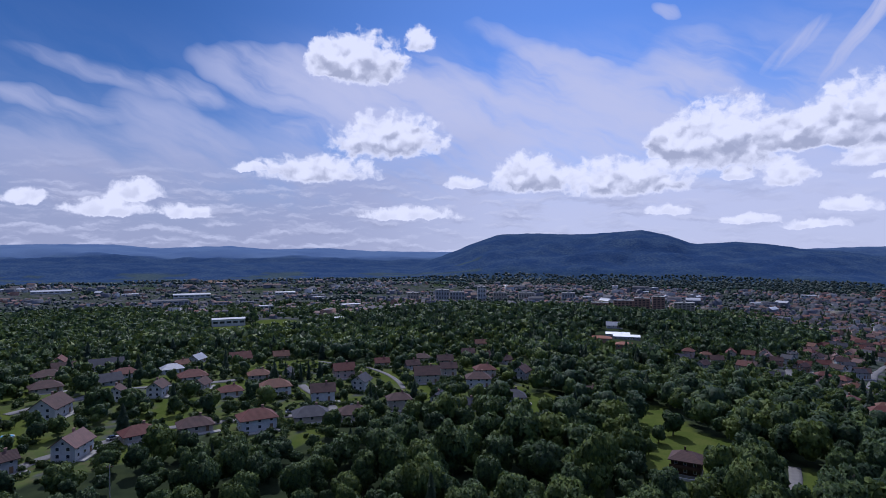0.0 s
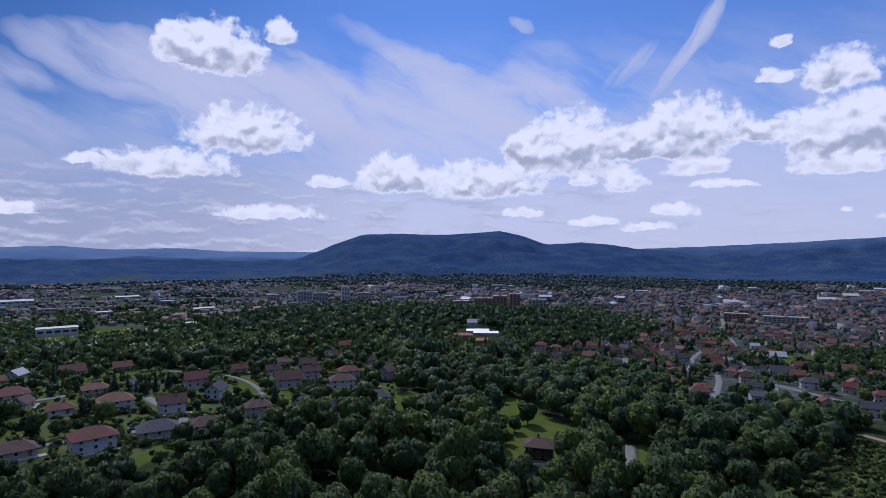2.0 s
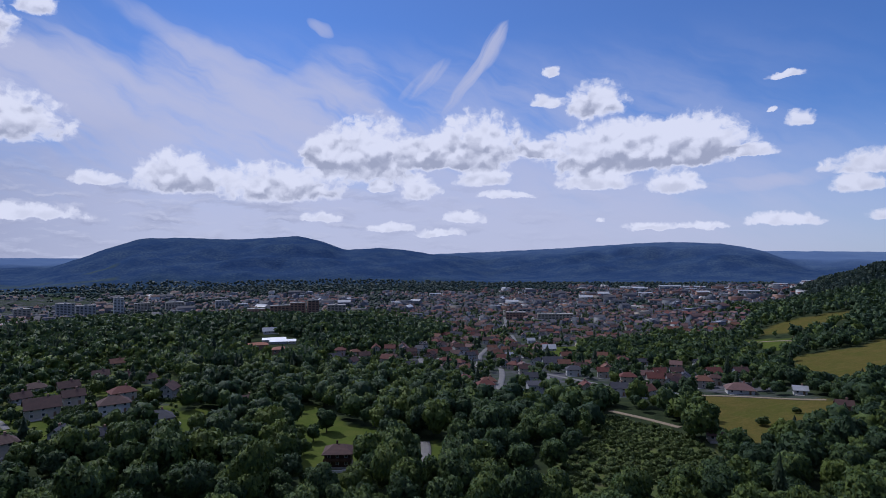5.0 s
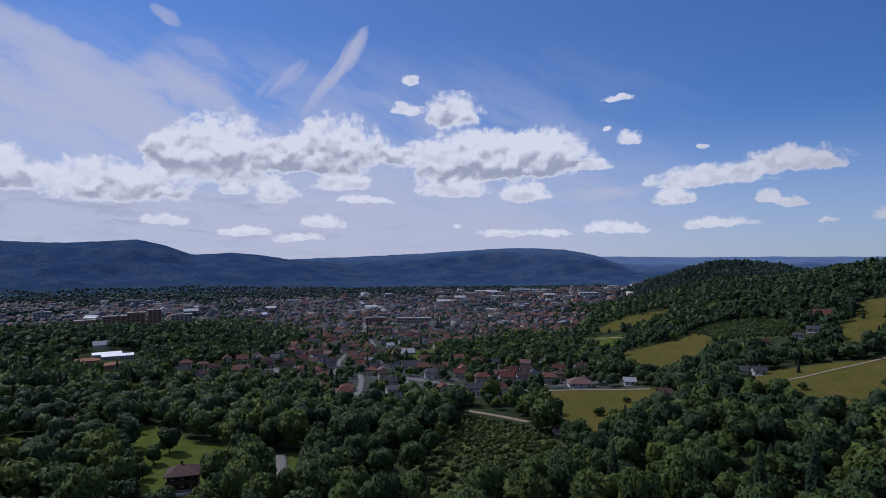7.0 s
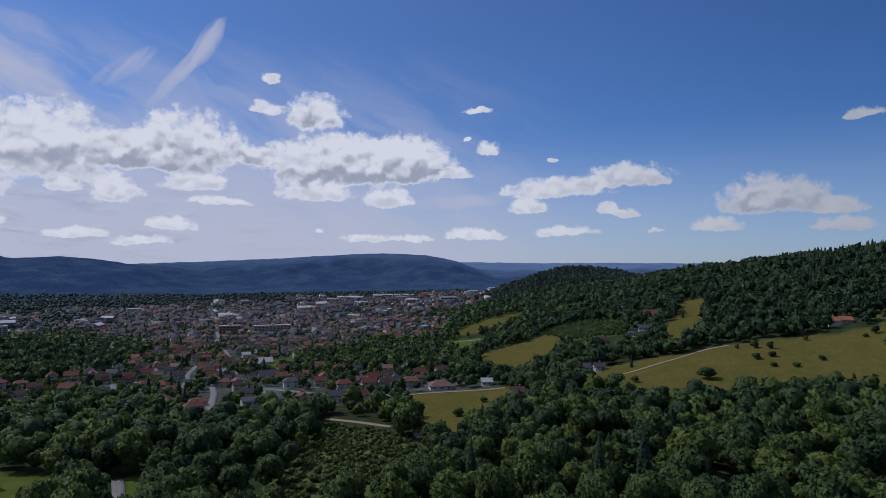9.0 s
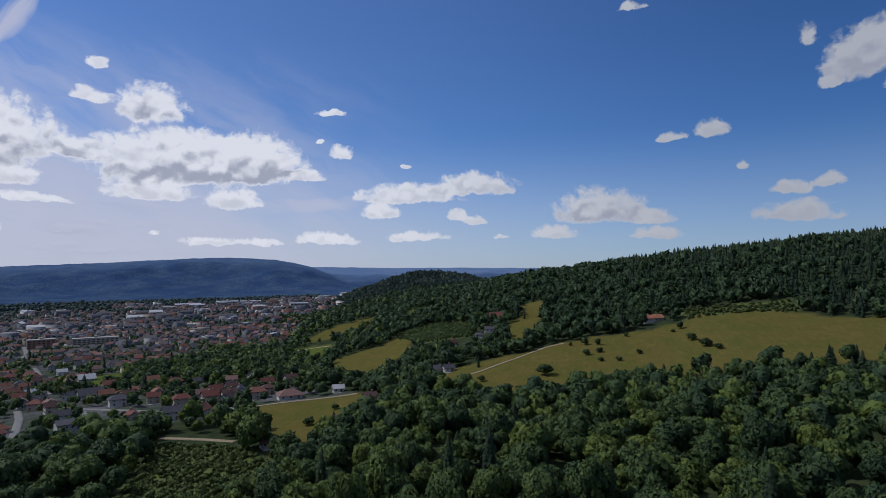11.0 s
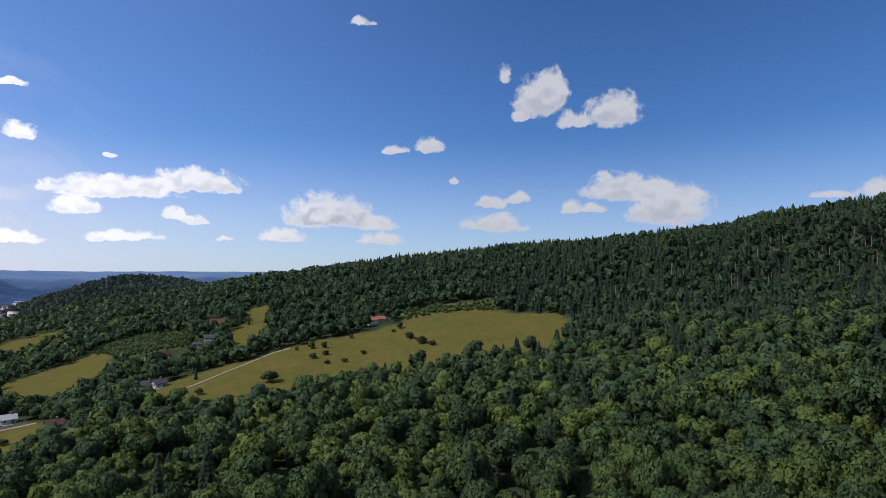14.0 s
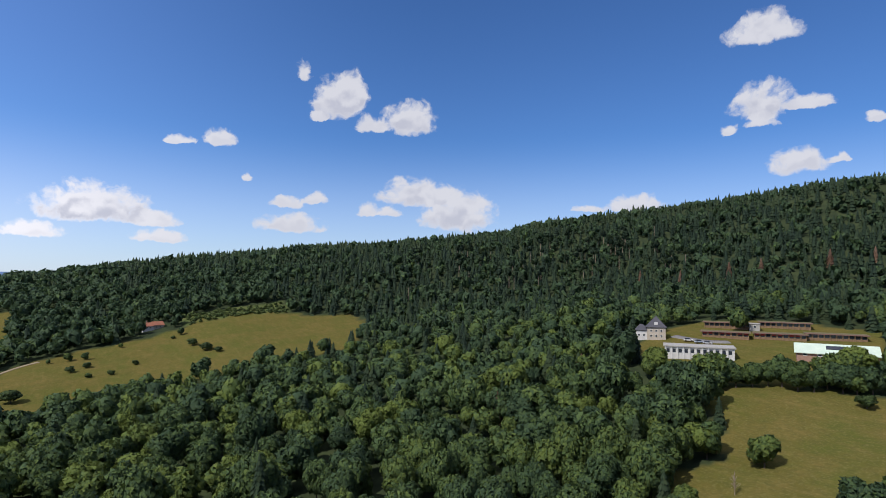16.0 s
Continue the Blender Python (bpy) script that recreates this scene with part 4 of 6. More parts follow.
def hall(x, y, turn, length, width, tall, tiles):
    """A wide low hall with a shallow roof, a strip of windows and a gate."""
    root = new("hall")
    a, b = length / 2, width / 2
    box_part("wall", (-a, a, -b, b, -3, tall), RENDERS["white" if tiles == "pale" else "grey"], root)
    part("roof", roof_mesh(length, width, tall + 0.05, width * 0.06, 0, 0.5, 0.3), TILES[tiles], root)
    n = max(3, min(7, int(length / 8)))
    for k in range(n):
        w = length / n * 0.7
        px = -a + length * (k + 0.5) / n
        box_part("window", (px - w / 2, px + w / 2, -b - 0.06, -b + 0.05, tall * 0.45, tall * 0.75), GLASS, root)
    box_part("gate", (a - 0.05, a + 0.08, -2, 2, 0, 4), FRAME, root)
    root.matrix_basis = pose(x, y, float(height(x, y)) + 0.3, 0, 0, turn)
    tagged(root, "wide low hall with a %s roof in the valley" % WORDS[tiles], "hall", "halls of the town")
    CLEAR.append((x, y, max(length, width) * 0.55 + 3))
    clear_round(x, y, width)


def block(x, y, turn, length, width, tall, walls):
    """A flat-roofed apartment block with storeys of windows."""
    root = new("apartment_block")
    a, b = length / 2, width / 2
    box_part("wall", (-a, a, -b, b, -4, tall), RENDERS[walls], root)
    bm = bmesh.new()
    box(bm, -a - 0.3, a + 0.3, -b - 0.3, b + 0.3, tall, tall + 0.7)
    box(bm, -2, 2, -2, 2, tall + 0.7, tall + 3)
    part("roof", bm, CONCRETE, root)
    floors, n = int(tall / 3), max(3, int(length / 6))
    wide = length / n * 0.62
    me = opening_mesh("window", wide, 1.5, 0.08, GLASS)
    for level in range(floors):
        for k in range(n):
            w = new("window", me)
            w.parent, w.location = root, (-a + length * (k + 0.5) / n, -b, 0.9 + level * 3)
    root.matrix_basis = pose(x, y, float(height(x, y)), 0, 0, turn)
    tagged(root, "%s flat-roofed apartment block with rows of windows" % WORDS[walls], "apartment block", "blocks of the town")
    CLEAR.append((x, y, length * 0.6))


def lane(name, points, width, material):
    """A road or path laid over the ground along its middle line."""
    p = np.array(points, float)
    seg = np.hypot(*np.diff(p, axis=0).T)
    s = np.concatenate([[0], np.cumsum(seg)])
    u = np.linspace(0, s[-1], max(4, int(s[-1] / 4)))
    k = np.exp(-0.5 * (np.arange(-3, 4) / 1.6) ** 2)
    k /= k.sum()
    line = np.stack([np.convolve(np.pad(np.interp(u, s, p[:, c]), 3, mode="edge"), k, "valid") for c in (0, 1)], 1)
    t = np.gradient(line, axis=0)
    t /= np.linalg.norm(t, axis=1, keepdims=True) + 1e-9
    side = np.stack([-t[:, 1], t[:, 0]], 1)
    cols = []
    for f in (-0.5, -0.17, 0.17, 0.5):
        q = line + side * width * f
        cols.append(np.column_stack([q, height(q[:, 0], q[:, 1]) + 0.22]))
    n = len(line)
    edge = [c - (0, 0, 0.5) for c in (cols[0], cols[-1])]
    grid = np.stack([edge[0], *cols, edge[1]], 1)
    m = grid.shape[1]
    i, j = np.meshgrid(np.arange(n - 1), np.arange(m - 1), indexing="ij")
    q0 = (i * m + j).ravel()
    quads = np.stack([q0, q0 + 1, q0 + m + 1, q0 + m], 1)[:, ::-1]
    me = sheet(name, grid.reshape(-1, 3), quads, material)
    tagged(new(name, me), "pale grey asphalt lane through gardens" if material == ASPHALT else "sandy gravel track across the meadow", "road", kind="structure")
    for q in line:
        CLEAR.append((q[0], q[1], width / 2 + 4.2))
        d = math.hypot(*q)
        for back, r in ((8, 4.5), (15, 4.0), (22, 3.0)):
            CLEAR.append((q[0] * (1 - back / d), q[1] * (1 - back / d), r))


def hedge(x0, y0, x1, y1):
    """A clipped hedge of leaf clumps along a line."""
    n = int(math.hypot(x1 - x0, y1 - y0) * 26)
    u = rng.uniform(0, 1, n)
    px, py = x0 + (x1 - x0) * u + rng.uniform(-0.7, 0.7, n), y0 + (y1 - y0) * u + rng.uniform(-0.7, 0.7, n)
    pz = height(px, py) + rng.uniform(0.1, 1.9, n)
    v, t, c, nr = cards(np.column_stack([px, py, pz]), rng.normal(size=(n, 3)) + (0, 0, 0.8), 0.42)
    tagged(new("hedge", sheet("hedge", v, t, BUSH, {"tint": c * 0.4})), "clipped dark green garden hedge along a plot", "hedge", "garden hedges")


def lone(x, y, width, kind):
    """A tree or shrub that stands by itself."""
    root = new(kind)
    r = max(0.9, width / 2)
    h = {"broadleaf_tree": max(3.0, r * 2.3), "bush": r * 1.5, "conifer_tree": max(6, r * 5)}[kind]
    bm = bmesh.new()
    bmesh.ops.create_cone(bm, segments=7, radius1=0.06 * h ** 0.7, radius2=0.03, depth=h * 0.9, cap_ends=True, matrix=Matrix.Translation((0, 0, h * 0.35)))
    part("trunk", bm, BARK, root)
    if kind == "conifer_tree":
        v, t, c, nr = spruce_crown(14, 10)
        v = v * (max(1.6, r * 0.8), max(1.6, r * 0.8), h / 2)
    else:
        count = int(min(1400, 120 + r * 220))
        v, t, c, nr = broad_crown(count, 0.125 if r > 2.5 else 0.18)
        v = v * (r, r, h * 0.47) + (0, 0, h * 0.05)
    new("crown", sheet("crown", v, t, {"bush": BUSH, "conifer_tree": NEEDLE, "broadleaf_tree": LEAF}[kind], {"tint": c * 0.8}, nr)).parent = root
    root.matrix_basis = pose(x, y, float(height(x, y)) - 0.1, 0, 0, rng.uniform(0, 360))
    tagged(root, {"bush": "low rounded green shrub standing in the grass", "conifer_tree": "dark slender conifer standing in a garden", "broadleaf_tree": "single green tree with a rounded crown on grass"}[kind],
           {"bush": "shrub"}.get(kind, "tree"), "trees standing alone")


lane('road', ((-136, 177), (-137, 193), (-131, 200), (-124, 208), (-119, 220), (-108, 228), (-90, 234), (-76, 240), (-63, 245), (-49, 257)), 4.4, ASPHALT)
lane('road', ((-48, 252), (-49, 261), (-56, 275), (-68, 292), (-76, 308)), 4.5, ASPHALT)
lane('road', ((-186, 243), (-181, 256), (-169, 264), (-169, 287), (-144, 300), (-116, 310), (-107, 318)), 5, ASPHALT)
lane('road', ((-20, 298), (-24, 317), (-31, 333), (-51, 361), (-84, 385)), 2.6, ASPHALT)
lane('road', ((206, 260), (235, 294), (268, 332), (296, 369)), 4.4, ASPHALT)
lane('road', ((280, 382), (313, 421), (335, 449), (375, 494), (396, 511)), 4.4, ASPHALT)
lane('road', ((348, 404), (325, 369), (302, 328), (302, 313), (300, 298), (299, 276), (296, 258), (295, 237)), 4.4, ASPHALT)
lane('road', ((301, 325), (288, 304), (273, 285), (261, 265)), 5.0, ASPHALT)
lane('road', ((523, 628), (472, 560), (445, 519), (446, 505)), 4.4, ASPHALT)
lane('road', ((235, 394), (253, 421), (266, 447)), 5, ASPHALT)
lane('road', ((718, 884), (642, 786), (589, 726)), 6, ASPHALT)
lane('footpath', ((232, 204), (232, 192), (233, 177), (230, 157)), 3, GRAVEL)
lane('road', ((302, 200), (313, 183), (327, 164), (335, 143)), 3.4, GRAVEL)
lane('track', ((360, 82), (367, 74), (381, 68), (399, 59), (414, 49), (428, 38), (435, 24)), 2.4, GRAVEL)
lane('track', ((612, 345), (619, 316), (609, 291)), 4, GRAVEL)
lane('road', ((109, 180), (118, 193), (126, 208)), 4, ASPHALT)
lane('road', ((195, -253), (185, -254), (174, -254), (167, -266)), 5, ASPHALT)

# ---- houses of the hamlet and the village edge ----
house(-197, 287, 42, 13.2, 9.5, 1, 'hip', 'brown', 'cream')
house(-231, 338, 42, 14.3, 10.3, 1, 'hip', 'brown', 'cream')
house(-163, 241, 96, 13.7, 9.8, 2, 'gable', 'brown', 'white')
house(-243, 371, 38, 12.9, 9.3, 1, 'gable', 'brown', 'cream')
house(-265, 400, 114, 13.1, 9.4, 1, 'gable', 'red', 'cream')
house(-221, 380, 35, 19.3, 10.5, 1, 'gable', 'slate', 'grey')
house(-184, 335, 41, 12.6, 9.0, 1, 'hip', 'red', 'white')
house(-177, 306, 50, 11.4, 8.2, 1, 'gable', 'slate', 'grey')
house(-137, 278, 96, 9.4, 6.8, 2, 'gable', 'brown', 'white')
house(-151, 268, 104, 7.0, 5.1, 2, 'gable', 'brown', 'white')
house(-162, 346, 35, 11.4, 8.2, 1, 'hip', 'pale', 'white')
house(-137, 317, 33, 13.7, 9.9, 1, 'hip', 'red', 'white')
house(-123, 295, 88, 8.4, 6.1, 1, 'gable', 'brown', 'cream')
house(-167, 370, 54, 7.6, 5.4, 1, 'gable', 'orange', 'cream')
house(-169, 398, 83, 10.2, 7.4, 1, 'gable', 'pale', 'grey')
house(-104, 283, 28, 10.5, 7.5, 1, 'hip', 'red', 'white')
house(-113, 215, 42, 11.4, 8.2, 1, 'hip', 'red', 'cream')
house(-96, 224, 31, 11.8, 8.5, 1, 'hip', 'brown', 'cream')
house(-126, 197, 92, 11.0, 7.9, 2, 'gable', 'pink', 'white')
house(-138, 181, 57, 6.7, 4.9, 2, 'gable', 'brown', 'grey')
house(-73, 227, 30, 13.4, 9.6, 2, 'hip', 'red', 'white')
house(-55, 241, 19, 13.8, 9.9, 1, 'hip', 'slate', 'cream')
house(-38, 245, 14, 12.0, 8.6, 1, 'hip', 'brown', 'cream')
house(-82, 283, 24, 13.7, 9.8, 2, 'hip', 'orange', 'white')
house(-57, 274, 17, 10.5, 7.5, 2, 'gable', 'brown', 'white')
house(-42, 298, 76, 9.8, 7.1, 2, 'gable', 'slate', 'white')
house(-56, 326, 22, 11.1, 8.0, 2, 'gable', 'red', 'pinkwall')
house(-101, 318, 23, 11.0, 7.9, 1, 'hip', 'orange', 'cream')
house(-136, 388, 34, 12.9, 9.3, 1, 'gable', 'red', 'cream')
house(-112, 400, 24, 9.9, 7.1, 1, 'gable', 'orange', 'cream')
house(-87, 326, 85, 6.5, 4.7, 1, 'gable', 'slate', 'white')
house(-20, 262, 14, 10.0, 7.2, 2, 'hip', 'brown', 'cream')
house(-9, 318, 8, 13.1, 9.5, 2, 'gable', 'brown', 'cream')
house(-2, 266, 65, 7.1, 5.1, 2, 'gable', 'slate', 'white')
house(-38, 359, 16, 8.1, 5.8, 1, 'gable', 'red', 'cream')
house(-19, 353, 23, 8.0, 5.8, 1, 'gable', 'brown', 'grey')
house(-14, 382, 10, 10.1, 7.3, 1, 'hip', 'brown', 'cream')
house(1, 376, 15, 9.5, 6.8, 1, 'gable', 'brown', 'cream')
house(3, 335, 10, 8.7, 6.3, 2, 'gable', 'brown', 'cream')
house(24, 335, 11, 11.2, 8.1, 2, 'hip', 'red', 'cream')
house(19, 313, 2, 12.5, 9.0, 2, 'hip', 'brown', 'white')
house(46, 338, 62, 10.2, 7.3, 2, 'gable', 'brown', 'grey')
house(34, 286, 1, 12.6, 9.1, 1, 'hip', 'slate', 'blue')
house(31, 478, 8, 9.0, 6.5, 1, 'gable', 'orange', 'cream')
house(12, 266, 17, 6.5, 4.7, 1, 'gable', 'slate', 'grey')
house(42, 391, 34, 7.4, 5.3, 1, 'gable', 'brown', 'cream')
house(31, 408, 1, 8.2, 5.9, 1, 'gable', 'brown', 'cream')
house(18, 422, 8, 8.8, 6.4, 1, 'gable', 'brown', 'white')
house(79, 310, -6, 8.8, 6.3, 1, 'hip', 'brown', 'darkwood')
house(184, 410, 36, 8.4, 6.1, 2, 'gable', 'brown', 'white')
house(185, 447, -8, 9.0, 6.5, 1, 'gable', 'slate', 'cream')
house(212, 467, -19, 7.7, 5.5, 1, 'hip', 'orange', 'cream')
house(208, 440, -15, 8.4, 6.1, 2, 'gable', 'brown', 'cream')
house(184, 348, -18, 6.5, 4.7, 1, 'gable', 'pale', 'white')
house(260, 452, -15, 8.4, 6.0, 2, 'gable', 'brown', 'brickwall')
house(299, 495, -26, 7.3, 5.2, 2, 'hip', 'slate', 'white')
house(278, 445, -22, 8.5, 6.2, 2, 'gable', 'red', 'cream')
house(317, 488, 37, 7.4, 5.3, 2, 'gable', 'brown', 'white')
house(309, 427, -24, 9.5, 6.9, 2, 'gable', 'brown', 'cream')
house(124, 181, -10, 6.5, 4.7, 2, 'gable', 'brown', 'cream')
house(215, 283, -27, 9.6, 6.9, 2, 'hip', 'red', 'cream')
house(233, 304, -25, 9.5, 6.9, 1, 'hip', 'orange', 'cream')
house(265, 298, -32, 8.2, 5.9, 2, 'gable', 'slate', 'white')
house(287, 330, -26, 7.9, 5.7, 2, 'gable', 'brown', 'cream')
house(341, 357, -32, 15.8, 10.5, 2, 'gable', 'slate', 'white')
house(347, 383, 23, 9.2, 6.6, 1, 'gable', 'slate', 'white')
house(312, 304, -38, 10.7, 7.7, 2, 'hip', 'slate', 'white')
house(323, 286, -44, 7.9, 5.7, 2, 'gable', 'red', 'cream')
house(319, 261, -41, 10.0, 7.2, 2, 'hip', 'red', 'cream')
house(272, 229, -42, 8.8, 6.3, 2, 'gable', 'slate', 'white')
house(432, 457, -35, 13.2, 9.5, 1, 'gable', 'pale', 'white')
house(466, 524, -32, 8.5, 6.1, 2, 'gable', 'pale', 'white')
house(378, 464, -34, 7.5, 5.4, 2, 'gable', 'orange', 'cream')
house(371, 477, -26, 9.1, 6.5, 2, 'gable', 'orange', 'cream')
house(359, 435, -20, 6.5, 4.7, 1, 'gable', 'pale', 'white')
house(306, 425, -6, 7.2, 5.2, 2, 'gable', 'slate', 'grey')
house(315, 449, -20, 6.5, 4.7, 2, 'gable', 'slate', 'white')
house(272, 437, 28, 7.5, 5.4, 2, 'gable', 'brown', 'brickwall')
house(297, 493, -26, 6.5, 4.7, 3, 'hip', 'slate', 'white')
house(314, 485, 37, 7.3, 5.3, 2, 'gable', 'brown', 'cream')
house(276, 213, 3, 8.6, 6.2, 2, 'gable', 'orange', 'white')
house(325, 244, -38, 10.1, 7.3, 2, 'gable', 'red', 'cream')
house(315, 223, 7, 9.3, 6.7, 2, 'gable', 'brown', 'white')
house(272, 195, -44, 8.7, 6.2, 1, 'gable', 'pale', 'white')
house(331, 214, -47, 10.8, 7.8, 2, 'hip', 'orange', 'cream')
house(346, 215, -48, 7.7, 5.6, 2, 'hip', 'brown', 'cream')
house(327, 188, -50, 14.1, 10.1, 1, 'hip', 'pink', 'white')
house(344, 163, -55, 6.5, 4.7, 1, 'gable', 'pale', 'white')
house(584, 277, -55, 9.8, 7.1, 1, 'gable', 'brown', 'cream')
house(407, 318, -32, 7.6, 5.4, 1, 'gable', 'slate', 'grey')
house(434, 285, -17, 6.5, 4.7, 1, 'gable', 'slate', 'white')
house(378, 106, -66, 8.2, 5.9, 1, 'gable', 'slate', 'white')
house(378, 99, -45, 7.2, 5.2, 1, 'gable', 'slate', 'white')
house(574, 98, -75, 18.4, 10.5, 1, 'gable', 'red', 'cream')
house(516, 97, -74, 7.6, 5.4, 1, 'gable', 'slate', 'grey')
house(482, 122, -16, 6.5, 4.7, 1, 'gable', 'red', 'white')
house(501, 103, -73, 6.6, 4.8, 1, 'hip', 'slate', 'grey')
house(312, 128, -58, 6.5, 4.7, 1, 'gable', 'brown', 'cream')
house(221, 137, -48, 6.5, 4.7, 1, 'gable', 'brown', 'cream')

# ---- halls, blocks, shrubs and hedges ----
hall(-278, 750, 24, 40, 18, 9, 'pale')
hall(-118, 666, 20, 16, 9, 7, 'pale')
hall(-138, 660, 22, 21, 9, 6, 'green')
hall(-631, 1455, 25, 85, 38, 8, 'pale')
hall(-579, 1225, 33, 72, 32, 9, 'slate')
hall(-821, 1518, 33, 39, 17, 6, 'pale')
hall(-421, 1545, 18, 51, 23, 7, 'pale')
hall(-1099, 1623, 36, 95, 43, 7, 'pale')
hall(-1271, 1704, 40, 67, 30, 7, 'pale')
hall(-113, 900, 19, 35, 16, 7, 'slate')
hall(-178, 1109, 29, 37, 17, 7, 'pale')
hall(-234, 1072, 20, 36, 16, 7, 'slate')
hall(-78, 1073, 9, 23, 10, 6, 'pale')
hall(-332, 1084, 32, 25, 11, 7, 'pale')
hall(-250, 972, 22, 19, 9, 6, 'slate')
hall(-465, 1208, 31, 31, 14, 6, 'orange')
hall(1520, 1206, -50, 64, 29, 8, 'pale')
hall(1664, 1190, -52, 68, 30, 9, 'pale')
hall(1552, 1039, -53, 33, 15, 9, 'pale')
hall(1532, 967, -55, 35, 16, 8, 'slate')
hall(1639, 991, -54, 33, 15, 8, 'pale')
hall(1439, 802, -53, 47, 21, 8, 'pale')
hall(1451, 1238, -44, 30, 13, 7, 'pale')
hall(1367, 1056, -49, 40, 18, 6, 'pale')
hall(1837, 926, -58, 39, 18, 7, 'pale')
hall(2253, 1041, -60, 33, 15, 7, 'pale')
hall(1114, 818, -46, 54, 24, 9, 'orange')
hall(1068, 902, -40, 35, 16, 9, 'slate')
hall(1156, 920, -36, 32, 14, 9, 'slate')
hall(550, 1596, -16, 31, 14, 7, 'pale')
hall(609, 1621, -18, 21, 9, 7, 'pale')
hall(668, 1239, -22, 20, 9, 7, 'pale')
hall(366, 1138, -26, 45, 20, 6, 'pale')
hall(342, 1372, -10, 20, 9, 7, 'pale')
hall(965, 633, -51, 18, 9, 7, 'slate')
hall(801, 914, -36, 35, 16, 7, 'brown')
hall(950, 894, -41, 33, 15, 7, 'slate')
hall(1536, 1239, -49, 75, 34, 8, 'pale')
hall(1650, 1093, -54, 64, 29, 8, 'pale')
hall(921, 1459, -28, 33, 15, 7, 'pale')
hall(664, 1214, -25, 19, 9, 6, 'pale')
block(88, 1327, 1, 18, 13, 30, 'white')
block(-2, 1310, 8, 30, 13, 24, 'grey')
block(32, 1330, 3, 34, 13, 19, 'grey')
block(132, 1344, -3, 30, 13, 18, 'cream')
block(195, 1356, -3, 36, 13, 17, 'cream')
block(330, 1039, -14, 46, 13, 22, 'brickwall')
block(375, 1008, -14, 20, 13, 30, 'brickwall')
block(423, 1016, -19, 34, 13, 22, 'cream')
block(353, 1026, -24, 26, 13, 26, 'brickwall')
block(292, 1349, -8, 30, 13, 16, 'grey')
block(729, 755, -41, 62, 13, 13, 'cream')
block(697, 825, -37, 36, 13, 13, 'brickwall')
block(-69, 1318, 12, 26, 13, 18, 'cream')
block(288, 1062, -12, 30, 13, 17, 'brickwall')
hedge(-95, 287, -83, 257)
hedge(-69, 281, -57, 257)
hedge(-58, 261, -52, 260)
hedge(-48, 265, -38, 268)
hedge(-69, 243, -58, 213)
hedge(-134, 282, -111, 260)
hedge(-123, 278, -113, 285)
hedge(-97, 258, -82, 268)
hedge(-196, 263, -188, 270)
hedge(-49, 225, -40, 221)
lone(427, 11, 4.9, 'broadleaf_tree')
lone(399, 9, 5.2, 'bush')
lone(426, 2, 4.2, 'broadleaf_tree')
lone(406, 1, 4.7, 'bush')
lone(398, -24, 4.1, 'bush')
lone(455, -56, 4.9, 'broadleaf_tree')
lone(445, -18, 3.0, 'broadleaf_tree')
lone(426, 21, 2.7, 'broadleaf_tree')
lone(420, -59, 6.8, 'bush')
lone(403, -65, 8.1, 'bush')
lone(395, -71, 5.1, 'bush')
lone(384, 0, 3.8, 'bush')
lone(384, -11, 3.9, 'bush')
lone(448, -50, 3.2, 'bush')
lone(352, 32, 9.3, 'bush')
lone(92, -159, 8.7, 'broadleaf_tree')
lone(91, -216, 6.6, 'bush')
lone(106, -154, 10.2, 'broadleaf_tree')
lone(135, -200, 10.6, 'bush')
lone(85, 228, 6.7, 'broadleaf_tree')
lone(95, 239, 9.3, 'broadleaf_tree')
lone(76, 214, 5.4, 'broadleaf_tree')
lone(66, 182, 6.0, 'broadleaf_tree')
lone(96, 203, 4.0, 'broadleaf_tree')
lone(68, 178, 2.8, 'bush')
lone(103, 221, 1.7, 'bush')
lone(73, 182, 1.8, 'bush')
lone(-36, 254, 5.0, 'broadleaf_tree')
lone(-76, 295, 4.6, 'broadleaf_tree')
lone(-74, 319, 4.4, 'conifer_tree')
lone(-77, 313, 4.3, 'conifer_tree')
lone(-80, 308, 3.6, 'conifer_tree')
lone(-22, 270, 4.7, 'broadleaf_tree')
lone(-33, 264, 4.6, 'conifer_tree')
lone(-20, 312, 6.1, 'broadleaf_tree')
lone(-171, 277, 10.8, 'broadleaf_tree')
lone(-145, 244, 11.0, 'broadleaf_tree')
lone(-138, 257, 9.0, 'broadleaf_tree')
lone(-210, 282, 8.2, 'broadleaf_tree')
lone(-191, 405, 7.1, 'broadleaf_tree')
lone(9, 291, 6.3, 'broadleaf_tree')
lone(-157, 290, 4.0, 'conifer_tree')
lone(-87, 320, 3.8, 'conifer_tree')
lone(221, 137, 6.4, 'broadleaf_tree')
lone(262, 140, 6.2, 'bush')
lone(294, 141, 4.2, 'bush')
lone(382, 79, 3.2, 'conifer_tree')
lone(418, 78, 4.9, 'bush')
lone(563, 78, 7.2, 'conifer_tree')
lone(554, 70, 3.5, 'conifer_tree')
lone(342, 69, 5.2, 'bush')
